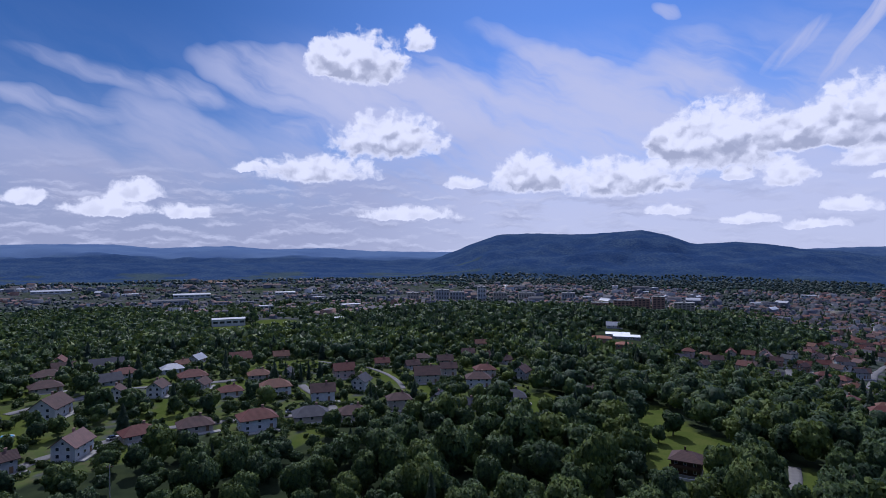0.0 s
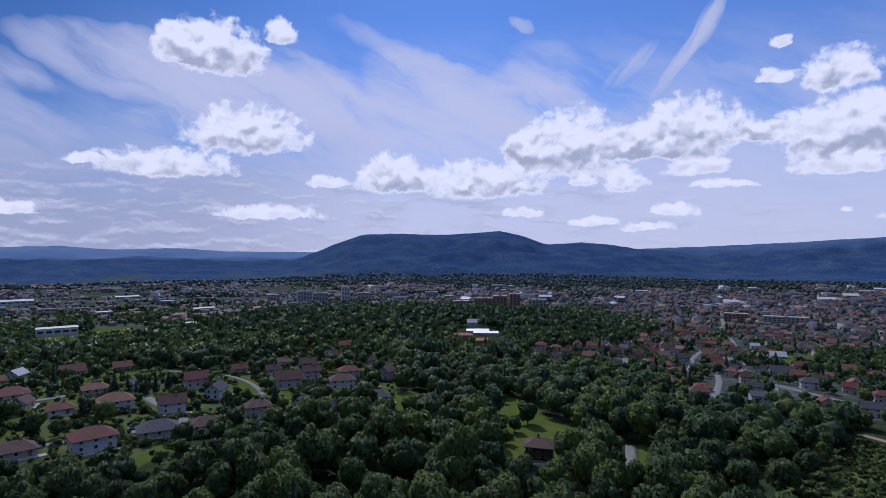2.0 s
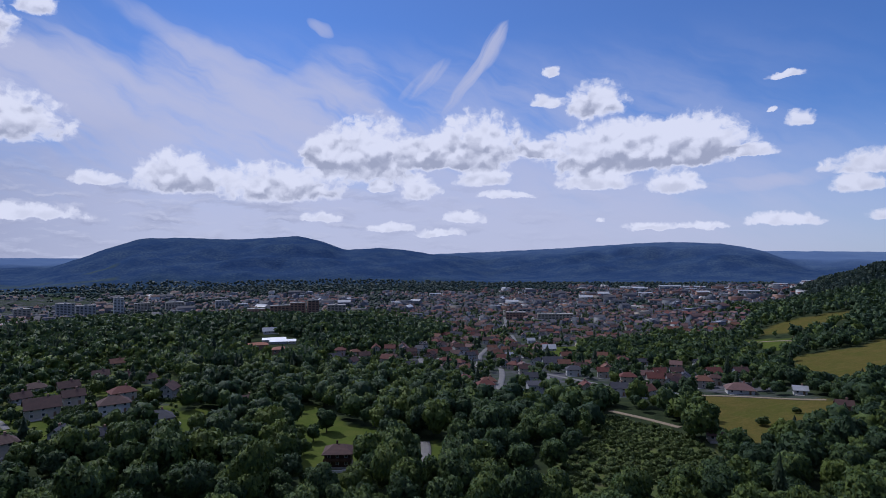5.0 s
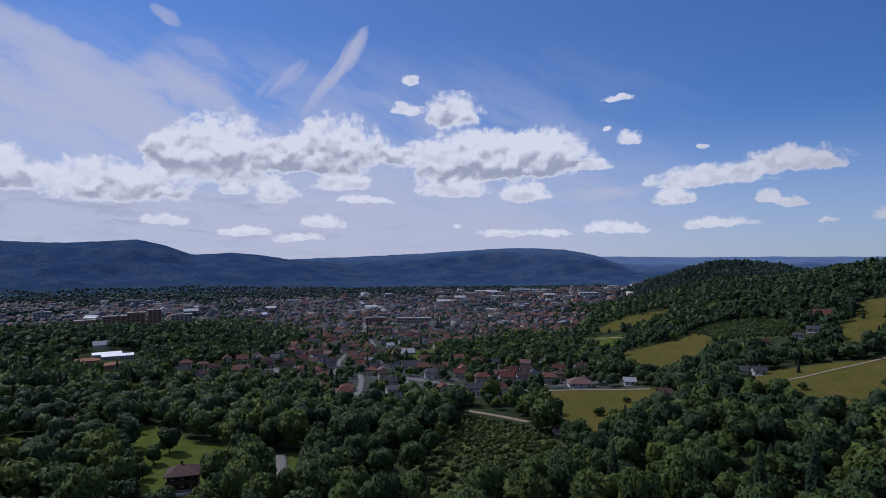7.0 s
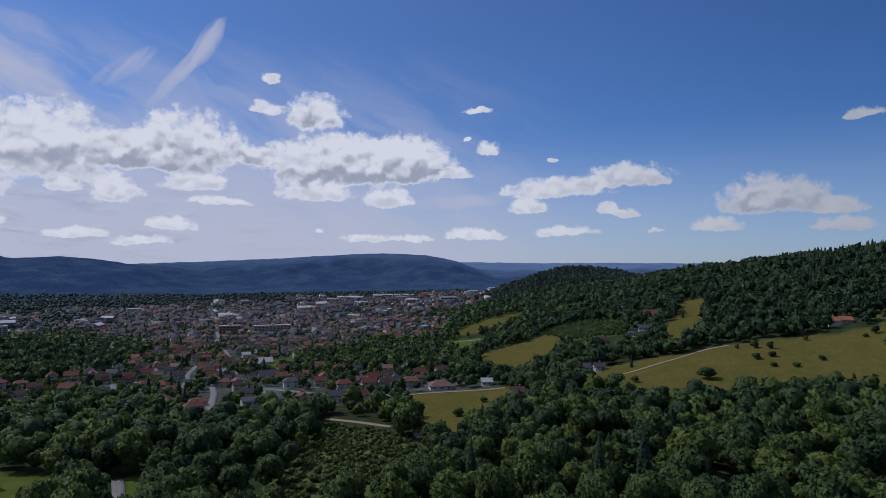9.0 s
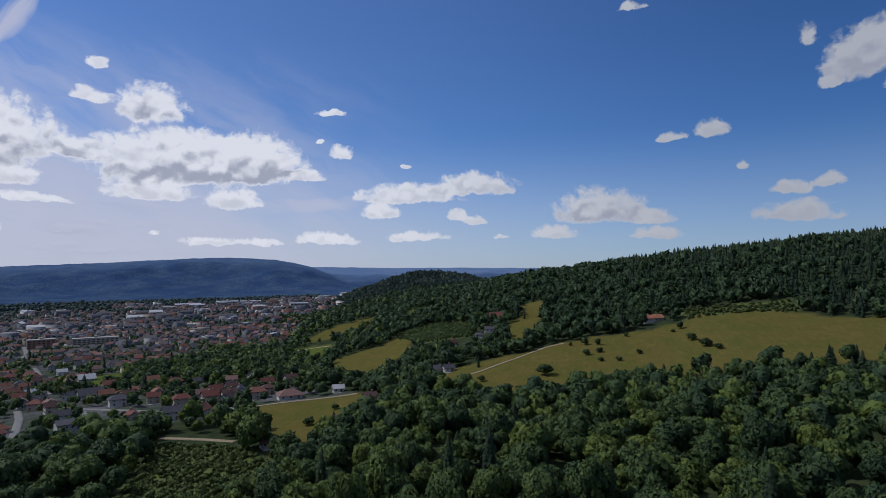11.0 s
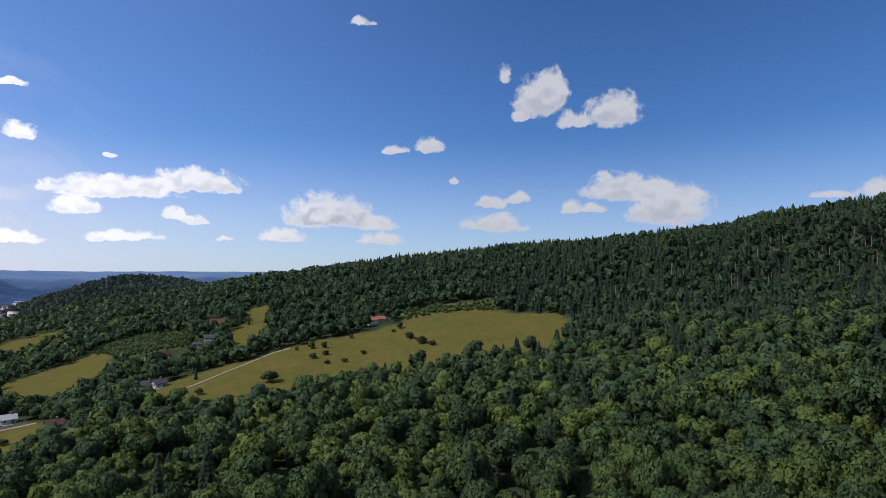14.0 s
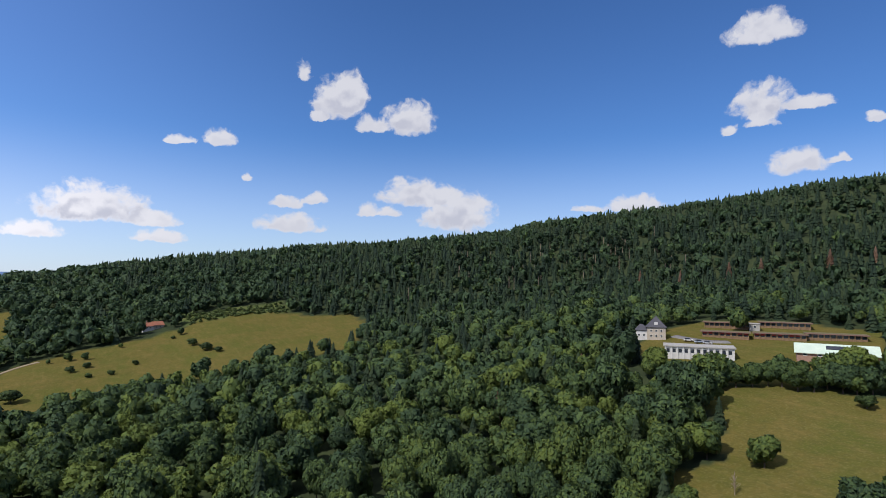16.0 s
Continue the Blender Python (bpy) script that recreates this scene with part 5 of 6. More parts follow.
# trees before the campus, and round the field
lone(151, -200, 8.5, 'broadleaf_tree')
lone(145, -201, 8.5, 'broadleaf_tree')
lone(142, -206, 9.4, 'broadleaf_tree')
lone(134, -204, 10.6, 'broadleaf_tree')
lone(130, -207, 8.4, 'broadleaf_tree')
lone(126, -211, 8.5, 'broadleaf_tree')
lone(123, -216, 7.9, 'broadleaf_tree')
lone(119, -218, 10.7, 'broadleaf_tree')
lone(113, -217, 10.1, 'broadleaf_tree')
lone(109, -220, 7.9, 'broadleaf_tree')
lone(107, -225, 9.4, 'broadleaf_tree')
lone(102, -225, 10.0, 'broadleaf_tree')
lone(98, -226, 7.3, 'broadleaf_tree')
lone(95, -230, 9.1, 'broadleaf_tree')
lone(92, -233, 7.6, 'broadleaf_tree')

# ---- hedges round the hamlet's gardens ----
def hedge_gardens():
    r = random.Random(14)
    for x, y, turn, length in GARDENS[:56]:
        for side in r.sample((0, 90, 180, 270), 2):
            a = radians(turn + side)
            c, s = math.cos(a), math.sin(a)
            off, half = length * 0.5 + r.uniform(3.5, 6), length * r.uniform(0.4, 0.75)
            hedge(x + c * off - s * half, y + s * off + c * half, x + c * off + s * half, y + s * off - c * half)


hedge_gardens()


def garden_shrubs():
    """Low shrubs along the walls and edges of the gardens."""
    r = np.random.default_rng(44)
    px, py = [], []
    for x, y, turn, length in GARDENS[:56]:
        d = math.hypot(x, y)
        for k in range(11):
            a, off = r.uniform(0, 6.283), length * 0.5 + r.uniform(1.2, 9)
            px.append(x + off * math.cos(a) - x / d * r.uniform(0, 4))
            py.append(y + off * math.sin(a) - y / d * r.uniform(0, 4))
    px, py = np.array(px), np.array(py)
    far_off = np.ones(len(px), bool)
    for x, y, turn, length in GARDENS[:56]:
        far_off &= (px - x) ** 2 + (py - y) ** 2 > (length * 0.5 + 0.8) ** 2
    px, py = px[far_off], py[far_off]
    n = len(px)
    size = r.uniform(0.8, 1.9, n)
    scatter("garden_shrubs", "dark green rounded shrubs in the hamlet's gardens", "shrubs", [broad_crown(80, 0.26, 6) for _ in range(3)], px, py, size, size * r.uniform(1.4, 2.2, n), BUSH, 0.2)


garden_shrubs()
# ---- the chalet on its lawn ----
def set_down(root, x, y, turn, up=0.3):
    root.matrix_basis = pose(x, y, float(height(x, y)) + up, 0, 0, turn)


def chalet(x, y, turn):
    root = new("chalet")
    box_part("plinth", (-4.8, 4.8, -4.2, 4.2, -3, 0.5), CONCRETE, root)
    box_part("wall", (-4.6, 4.6, -4.0, 4.0, 0.5, 5.4), RENDERS["darkwood"], root, "dark timber wall")
    part("roof", roof_mesh(9.2, 8.0, 5.4, 1.9, 3.9, 0.9, 0.25), TILES["brown"], root)
    box_part("chimney", (-0.9, -0.3, 0.3, 0.9, 6.2, 8.6), RENDERS["darkwood"], root)
    for px in (-3, 0, 3):
        for z in (1.3, 3.8):
            window(root, px, -4.0, z, 0, 0.8)
            window(root, px, 4.0, z, 180, 0.8)
    for py in (-1.8, 1.8):
        for s, t in ((-1, -90), (1, 90)):
            window(root, 4.6 * s, py, 3.8, t, 0.8)
    bm = bmesh.new()
    for k in range(14):
        a0, a1 = math.radians(185 + k * 12), math.radians(185 + (k + 1) * 12)
        p = [(r_ * math.cos(a), r_ * math.sin(a)) for a in (a0, a1) for r_ in (7.0, 7.6)]
        lo = [bm.verts.new((*q, -2.0)) for q in (p[0], p[1], p[3], p[2])]
        hi = [bm.verts.new((v.co.x, v.co.y, 0.55)) for v in lo]
        bm.faces.new(hi)
        for i in range(4):
            bm.faces.new((lo[i], lo[(i + 1) % 4], hi[(i + 1) % 4], hi[i]))
    bmesh.ops.remove_doubles(bm, verts=bm.verts[:], dist=0.01)
    part("terrace_wall", bm, RENDERS["white"], root, "curved pale low terrace wall")
    box_part("balcony", (-4.9, 4.9, -5.3, -4.02, 2.75, 2.95), RENDERS["darkwood"], root)
    box_part("balcony_rail", (-4.9, 4.9, -5.3, -5.2, 2.95, 3.85), RENDERS["darkwood"], root)
    tagged(root, "dark timber chalet with a brown hipped roof on a lawn", "chalet")
    set_down(root, x, y, turn)
    clear_round(x, y, 14)


def big_villa(x, y, turn):
    root = new("villa")
    box_part("wall", (-7.5, 1, -5, 5, -3, 5.6), RENDERS["grey"], root)
    box_part("wing", (1, 8, -4, 6, -3, 3.2), RENDERS["white"], root)
    bm = roof_mesh(8.5, 10, 5.6, 1.6, 0, 0.5, 0.25)
    bmesh.ops.translate(bm, verts=bm.verts[:], vec=(-3.25, 0, 0))
    part("roof", bm, TILES["slate"], root)
    bm = roof_mesh(7, 10, 3.2, 1.4, 0, 0.5, 0.25)
    bmesh.ops.translate(bm, verts=bm.verts[:], vec=(4.5, 1, 0))
    part("wing_roof", bm, TILES["slate"], root)
    for px in (-6, -3.5, -1):
        for z in (0.9, 3.6):
            window(root, px, -5, z, 0)
    for px in (2.8, 6):
        window(root, px, -4, 0.9, 0)
    tagged(root, "large stepped grey villa with slate roofs", "villa")
    set_down(root, x, y, turn)
    clear_round(x, y, 16)


def pool(x, y, size, shape):
    root = new("swimming_pool")
    for name, r, z0, z1, m in (("rim", size, -0.6, 0.35, FRAME), ("water", size * 0.86, -0.5, 0.38, WATER)):
        bm = bmesh.new()
        bmesh.ops.create_cone(bm, segments=20, radius1=r, radius2=r, depth=z1 - z0, cap_ends=True, matrix=Matrix.Translation((0, 0, (z0 + z1) / 2)) @ Matrix.Diagonal((1, shape, 1, 1)))
        part(name, bm, m, root)
    tagged(root, "small blue garden swimming pool with a pale rim", "pool", "garden pools")
    set_down(root, x, y, 20, 0.35)
    clear_round(x, y, size * 2)


BRIGHT_METAL = plain("bright_metal", (0.80, 0.81, 0.82), (0.90, 0.90, 0.90), 0.5, 0.5, 0.03, 0.5, 0.6)


def clinic():
    """White flat roofs in two stepped rows, with two tiled pavilions before them, on the wooded hill."""
    root = new("clinic")
    for k, (px, py, w, d_, h) in enumerate(((-13, 7, 8, 5, 4.6), (-4, 8, 8, 5, 4.6), (5, 8, 9, 5, 4.6), (-4, -1, 9, 5, 3.4), (6, -1.5, 9, 5, 3.4), (16, -2, 9, 5, 3.4))):
        box_part("wall", (px - w / 2, px + w / 2, py - d_ / 2, py + d_ / 2, -4, h), RENDERS["grey"], root)
        bm = bmesh.new()
        box(bm, -w / 2 - 0.5, w / 2 + 0.5, -3.1, 3.1, 0, 0.3)
        bmesh.ops.transform(bm, matrix=pose(px, py, h + 0.9, 18, 0, 0), verts=bm.verts[:])
        part("shed_roof", bm, BRIGHT_METAL, root, "bright tilted metal roof")
        box_part("back_wall", (px - w / 2, px + w / 2, py + d_ / 2 - 0.4, py + d_ / 2, h, h + 1.6), RENDERS["grey"], root)
        for s in (-0.25, 0.25):
            window(root, px + s * w, py - d_ / 2, 1.2, 0)
    tagged(root, "clinic with stepped bright white flat roofs among trees", "clinic")
    root.matrix_basis = pose(168, 546, float(height(168, 546)) - 0.5, 0, 0, -17) @ Matrix.Scale(0.82, 4)
    for k in range(6):
        CLEAR.append((175 - 7 * k, 566 - 22 * k, 26 - 2 * k))
    for x, y, l, w, t in ((141, 519, 19, 11, -12), (150, 480, 12, 10, -22)):
        pav = new("pavilion")
        box_part("wall", (-l / 2, l / 2, -w / 2, w / 2, -4, 3.4), RENDERS["brickwall"], pav)
        part("roof", roof_mesh(l, w, 3.4, 1.5, w * 0.5, 0.7, 0.25), TILES["terracotta"], pav)
        for k in (-0.3, 0, 0.3):
            window(pav, k * l, -w / 2, 1.0, 0)
        tagged(pav, "low brick pavilion with an orange tiled hipped roof", "pavilion", "clinic pavilions")
        set_down(pav, x, y, t, 1.2)
        for k in range(5):
            d = math.hypot(x, y)
            CLEAR.append((x * (1 - 9 * k / d), y * (1 - 9 * k / d), 9))
    house(178, 606, -12, 13, 8, 1, "gable", "pale", "white")


def farm():
    root = new("farmhouse")
    box_part("wall", (-9, 1, -4, 4, -3, 3.2), RENDERS["white"], root)
    box_part("barn", (1, 10, -3.6, 4.4, -3, 3.8), RENDERS["cream"], root)
    for name, l, cx, e in (("roof", 10, -4, 3.2), ("barn_roof", 9, 5.5, 3.8)):
        bm = roof_mesh(l, 8, e, 2.8, 0, 0.6, 0.25)
        bmesh.ops.translate(bm, verts=bm.verts[:], vec=(cx, 0.2 if name == "barn_roof" else 0, 0))
        part(name, bm, TILES["terracotta"], root)
    box_part("chimney", (-4.4, -3.7, 0.2, 0.9, 5.5, 8.0), RENDERS["brickwall"], root)
    for px in (-7.5, -5, -2.5):
        window(root, px, -4, 1.0, 0)
    for px in (3, 7):
        window(root, px, -3.6, 1.2, 0)
    for py in (-1.8, 1.8):
        window(root, -9, py, 1.0, -90)
    tagged(root, "white farmhouse and barn with red tiled roofs beside the meadow", "farmhouse")
    root.matrix_basis = pose(484, -39, float(height(484, -39)) + 0.2, 0, 0, -72) @ Matrix.Scale(0.8, 4)
    clear_round(484, -39, 14)


# ---- the campus under the ridge ----
def campus():
    turn = -146
    tower = new("tower_house")
    box_part("wall", (-4.4, 4.4, -3.6, 3.6, -4, 5.4), RENDERS["cream"], tower)
    bm = bmesh.new()
    lo = [bm.verts.new(p) for p in ((-5.1, -4.3, 5.2), (5.1, -4.3, 5.2), (5.1, 4.3, 5.2), (-5.1, 4.3, 5.2))]
    mid = [bm.verts.new((v.co.x * 0.72, v.co.y * 0.72, 6.7)) for v in lo]
    top = bm.verts.new((0, 0, 10.8))
    bm.faces.new(lo[::-1])
    for i in range(4):
        bm.faces.new((lo[i], lo[(i + 1) % 4], mid[(i + 1) % 4], mid[i]))
        bm.faces.new((mid[i], mid[(i + 1) % 4], top))
    part("spire_roof", bm, TILES["slate"], tower, "steep dark slate pyramid roof")
    box_part("wing", (-9.6, -4.4, -2.8, 3.4, -4, 3.8), RENDERS["white"], tower)
    bm = roof_mesh(5.2, 6.2, 3.8, 2.4, 2.4, 0.5, 0.25)
    bmesh.ops.translate(bm, verts=bm.verts[:], vec=(-7.0, 0.3, 0))
    part("wing_roof", bm, TILES["slate"], tower)
    box_part("dormer", (-0.9, 0.9, -3.3, -1.2, 6.2, 7.8), RENDERS["white"], tower)
    for z in (0.4, 3.0):
        for px in (-2.4, 0, 2.4):
            window(tower, px, -3.6, z, 0, 0.8)
    for z in (0.6,):
        for px in (-8.2, -5.8):
            window(tower, px, -2.8, z, 0, 0.8)
    tagged(tower, "old white house with a steep slate pyramid roof", "house")
    set_down(tower, 196, -245, turn + 6, 0.5)
    CLEAR.append((196, -245, 11))
    clear_round(196, -245, 12)

    white = new("office_building")
    box_part("wall", (-14, 14, -5, 5, -5, 3.8), RENDERS["white"], white)
    box_part("roof", (-14.6, 14.6, -5.6, 5.6, 3.8, 4.3), CONCRETE, white, "grey flat roof with a thin edge")
    for k in range(11):
        box_part("window", (-13.3 + 2.5 * k, -12.0 + 2.5 * k, -5.07, -4.9, 1.3, 3.0), GLASS, white)
        box_part("fin", (-13.9 + 2.5 * k, -13.6 + 2.5 * k, -5.5, -5.0, -2, 3.8), FRAME, white)
    tagged(white, "long white office building with a flat roof and narrow windows", "office building")
    set_down(white, 163, -232, turn + 4, 0.6)
    for k in (-10, 0, 10):
        q = (163 + k * math.cos(radians(turn)), -232 + k * math.sin(radians(turn)))
        CLEAR.append((*q, 8.5))
        for j in range(1, 5):
            CLEAR.append((q[0] * (1 - 0.028 * j), q[1] * (1 - 0.028 * j), 7.0 if k < 5 else 4.0))

    green = new("workshop_building")
    box_part("wall", (-14, 14, -5.5, 5.5, -5, 2.4), RENDERS["brickwall"], green)
    part("roof", roof_mesh(28, 11, 2.4, 3.0, 0, 0.8, 0.3), TILES["green"], green, "pale green metal roof")
    bm = bmesh.new()
    v = [bm.verts.new(p) for p in ((-3.5, -3.6, 3.75), (3.0, -3.6, 3.75), (3.0, -1.6, 4.85), (-3.5, -1.6, 4.85))]
    bm.faces.new(v)
    geo = bmesh.ops.extrude_face_region(bm, geom=bm.faces[:])
    bmesh.ops.translate(bm, verts=[g for g in geo["geom"] if isinstance(g, bmesh.types.BMVert)], vec=(0, 0, 0.25))
    part("skylight", bm, GLASS, green, "dark strip of roof glazing")
    for k in range(5):
        window(green, -11 + 5.2 * k, -5.5, 0.9, 0, 1.2)
    tagged(green, "low building with a pale green metal roof and skylight", "workshop")
    set_down(green, 122, -264, turn - 5, 0.8)
    for k in (-9, 0, 9):
        q = (122 + k * math.cos(radians(turn)), -264 + k * math.sin(radians(turn)))
        CLEAR.append((*q, 9))

    for x, y, l, red in ((187, -291, 22, 0), (168, -311, 23, 0), (176, -272, 21, 1), (158, -288, 22, 1), (140, -303, 24, 0)):
        row = new("pavilion_row")
        box_part("wall", (-l / 2, l / 2, -3.5, 3.5, -4, 1.9), TIMBER, row, "brown timber wall")
        box_part("roof", (-l / 2 - 0.8, l / 2 + 0.8, -4.6, 4.2, 1.9, 2.25), TURF_ROOF, row, "flat planted roof")
        box_part("fascia", (-l / 2 - 0.85, l / 2 + 0.85, -4.68, -4.6, 1.85, 2.3), TILES["pink"], row)
        n = int(l / 2.4)
        for k in range(n):
            px = -l / 2 + l * (k + 0.5) / n
            box_part("window", (px - 0.85, px + 0.85, -3.58, -3.45, 0.2, 1.7), GLASS, row)
            if red and k % 3 != 2:
                box_part("blind", (px - 0.85, px + 0.85, -3.66, -3.59, 0.9, 1.7), RED_CLOTH, row, "red window blind")
            box_part("post", (px - 1.2, px - 1.06, -4.4, -4.26, -1, 1.9), TIMBER, row)
        tagged(row, "low timber pavilion row with a flat planted roof%s" % (" and red blinds" if red else ""), "pavilion", "campus pavilions")
        set_down(row, x, y, turn - 2, 0.6)
        for k in (-8, 0, 8):
            q = (x + k * math.cos(radians(turn)), y + k * math.sin(radians(turn)))
            CLEAR.append((*q, 8.5))
    link = new("staircase_tower")
    box_part("wall", (-2.4, 2.4, -2.4, 2.4, -4, 3.0), CONCRETE, link)
    box_part("roof", (-2.7, 2.7, -2.7, 2.7, 3.0, 3.3), CONCRETE, link)
    window(link, 0, -2.4, 1.0, 0)
    tagged(link, "square pale concrete stair tower between the pavilions", "stair tower")
    set_down(link, 174, -294, turn, 0.5)
    for x, y, t, c in ((181, -250, 12, "white"), (172, -252, -20, "grey"), (176, -251, 30, "blue")):
        car(x, y, turn + t, c)


def car(x, y, turn, colour):
    root = new("car")
    bm = bmesh.new()
    box(bm, -2.1, 2.1, -0.85, 0.85, 0.3, 0.85)
    part("body", bm, RENDERS[colour], root)
    bm = bmesh.new()
    lo = [bm.verts.new(p) for p in ((-1.7, -0.8, 0.85), (1.0, -0.8, 0.85), (1.0, 0.8, 0.85), (-1.7, 0.8, 0.85))]
    hi = [bm.verts.new(p) for p in ((-1.3, -0.65, 1.45), (0.35, -0.65, 1.45), (0.35, 0.65, 1.45), (-1.3, 0.65, 1.45))]
    bm.faces.new(hi)
    for i in range(4):
        bm.faces.new((lo[i], lo[(i + 1) % 4], hi[(i + 1) % 4], hi[i]))
    part("cabin", bm, GLASS, root)
    for px in (-1.35, 1.35):
        for py in (-0.8, 0.8):
            bm = bmesh.new()
            bmesh.ops.create_cone(bm, segments=14, radius1=0.33, radius2=0.33, depth=0.22, cap_ends=True, matrix=Matrix.Translation((px, py, 0.33)) @ Matrix.Rotation(radians(90), 4, "X"))
            part("wheel", bm, BARK, root)
    tagged(root, "%s parked car beside the buildings" % {"white": "white", "grey": "silver grey", "blue": "pale blue"}[colour], "car", "parked cars")
    set_down(root, x, y, turn, 0.22)


def utility_pole(x, y):
    root = new("utility_pole")
    bm = bmesh.new()
    bmesh.ops.create_cone(bm, segments=9, radius1=0.16, radius2=0.10, depth=11, cap_ends=True, matrix=Matrix.Translation((0, 0, 4.5)))
    part("pole", bm, CONCRETE, root)
    box_part("crossarm", (-0.9, 0.9, -0.07, 0.07, 9.2, 9.35), TIMBER, root)
    for px in (-0.8, 0, 0.8):
        bm = bmesh.new()
        bmesh.ops.create_cone(bm, segments=8, radius1=0.07, radius2=0.05, depth=0.25, cap_ends=True, matrix=Matrix.Translation((px, 0, 9.47)))
        part("insulator", bm, FRAME, root)
    tagged(root, "slim grey utility pole at the edge of the gardens", "utility pole")
    set_down(root, x, y, 30, 0)
    clear_round(x, y, 2)


for x, y in ((382, 96), (376, 90), (440, 190), (335, 150)):
    for k in range(2, 8):
        CLEAR.append((x * (1 - 0.019 * k), y * (1 - 0.019 * k), 8))
chalet(83, 197, -30)
big_villa(240, 262, -32)
for x, y, s, shape in ((-162, 215, 2.6, 0.7), (119, 183, 2.2, 0.6), (236, 274, 2.2, 0.6), (-110, 279, 2.4, 0.6)):
    pool(x, y, s, shape)
clinic()
farm()
campus()
utility_pole(-95, 165)
for x, y, t, c in ((-41, 262, 20, "white"), (-66, 250, 40, "grey"), (-122, 214, 60, "white"), (262, 262, 10, "white"), (-30, 300, 80, "blue")):
    car(x, y, t, c)


def undergrowth():
    """Scrub on the clearing, the rows of the orchard, and bushes of gardens and wood edges."""
    r = np.random.default_rng(21)
    shrubs = [broad_crown(46, 0.36, 7, 0.8) for _ in range(4)]
    x, y = r.uniform(100, 240, 3900), r.uniform(90, 210, 3900)
    k = inside(SCRUB, x, y) & (rough(x, y, 26, 3.0) > -0.7)
    x, y = x[k], y[k]
    s = r.uniform(0.5, 1.5, len(x))
    scatter("scrub", "bright green scrub and young trees on a clearing", "scrub", shrubs, x, y, s, s * r.uniform(1.4, 2.2, len(x)), BUSH, 0.2, r.normal(0.4, 0.25, len(x)))
    x, y = r.uniform(476, 500, 260), r.uniform(-140, -62, 260)
    k = ~inside(BIG_MEADOW, x + 3, y)
    x, y = x[k], y[k]
    s = r.uniform(0.7, 1.9, len(x))
    scatter("meadow_scrub", "bright green scrub along the upper edge of the meadow", "scrub", shrubs, x, y, s, s * r.uniform(1.2, 1.9, len(x)), BUSH, 0.2, r.normal(0.35, 0.2, len(x)))
    u, v = np.meshgrid(np.arange(-100, 100, 5.0), np.arange(-110, 110, 3.2))
    a = 0.5
    x, y = 570 + u.ravel() * math.cos(a) - v.ravel() * math.sin(a), 165 + u.ravel() * math.sin(a) + v.ravel() * math.cos(a)
    k = inside(ORCHARD, x, y)
    x, y = x[k] + r.normal(0, 0.3, k.sum()), y[k] + r.normal(0, 0.3, k.sum())
    small = [broad_crown(30, 0.5, 6, 0.85) for _ in range(3)]
    s = r.uniform(1.3, 1.9, len(x))
    scatter("orchard_rows", "small green fruit trees planted in rows", "orchard", small, x, y, s, s * 1.7, BUSH, 0.2)
    x, y = r.uniform(-260, 80, 2100), r.uniform(170, 500, 2100)
    k = inside(HAMLET, x, y)
    x, y = x[k], y[k]
    c = np.array([q for q in CLEAR if q[2] > 4.0])
    k = ((x[:, None] - c[None, :, 0]) ** 2 + (y[:, None] - c[None, :, 1]) ** 2 > (c[None, :, 2] - 2.0) ** 2).all(1)
    x, y = x[k], y[k]
    s = r.uniform(0.7, 2.3, len(x))
    scatter("garden_shrubs", "rounded green shrubs in the hamlet gardens", "shrubs", shrubs, x, y, s, s * 1.7, BUSH, 0.2)


undergrowth()

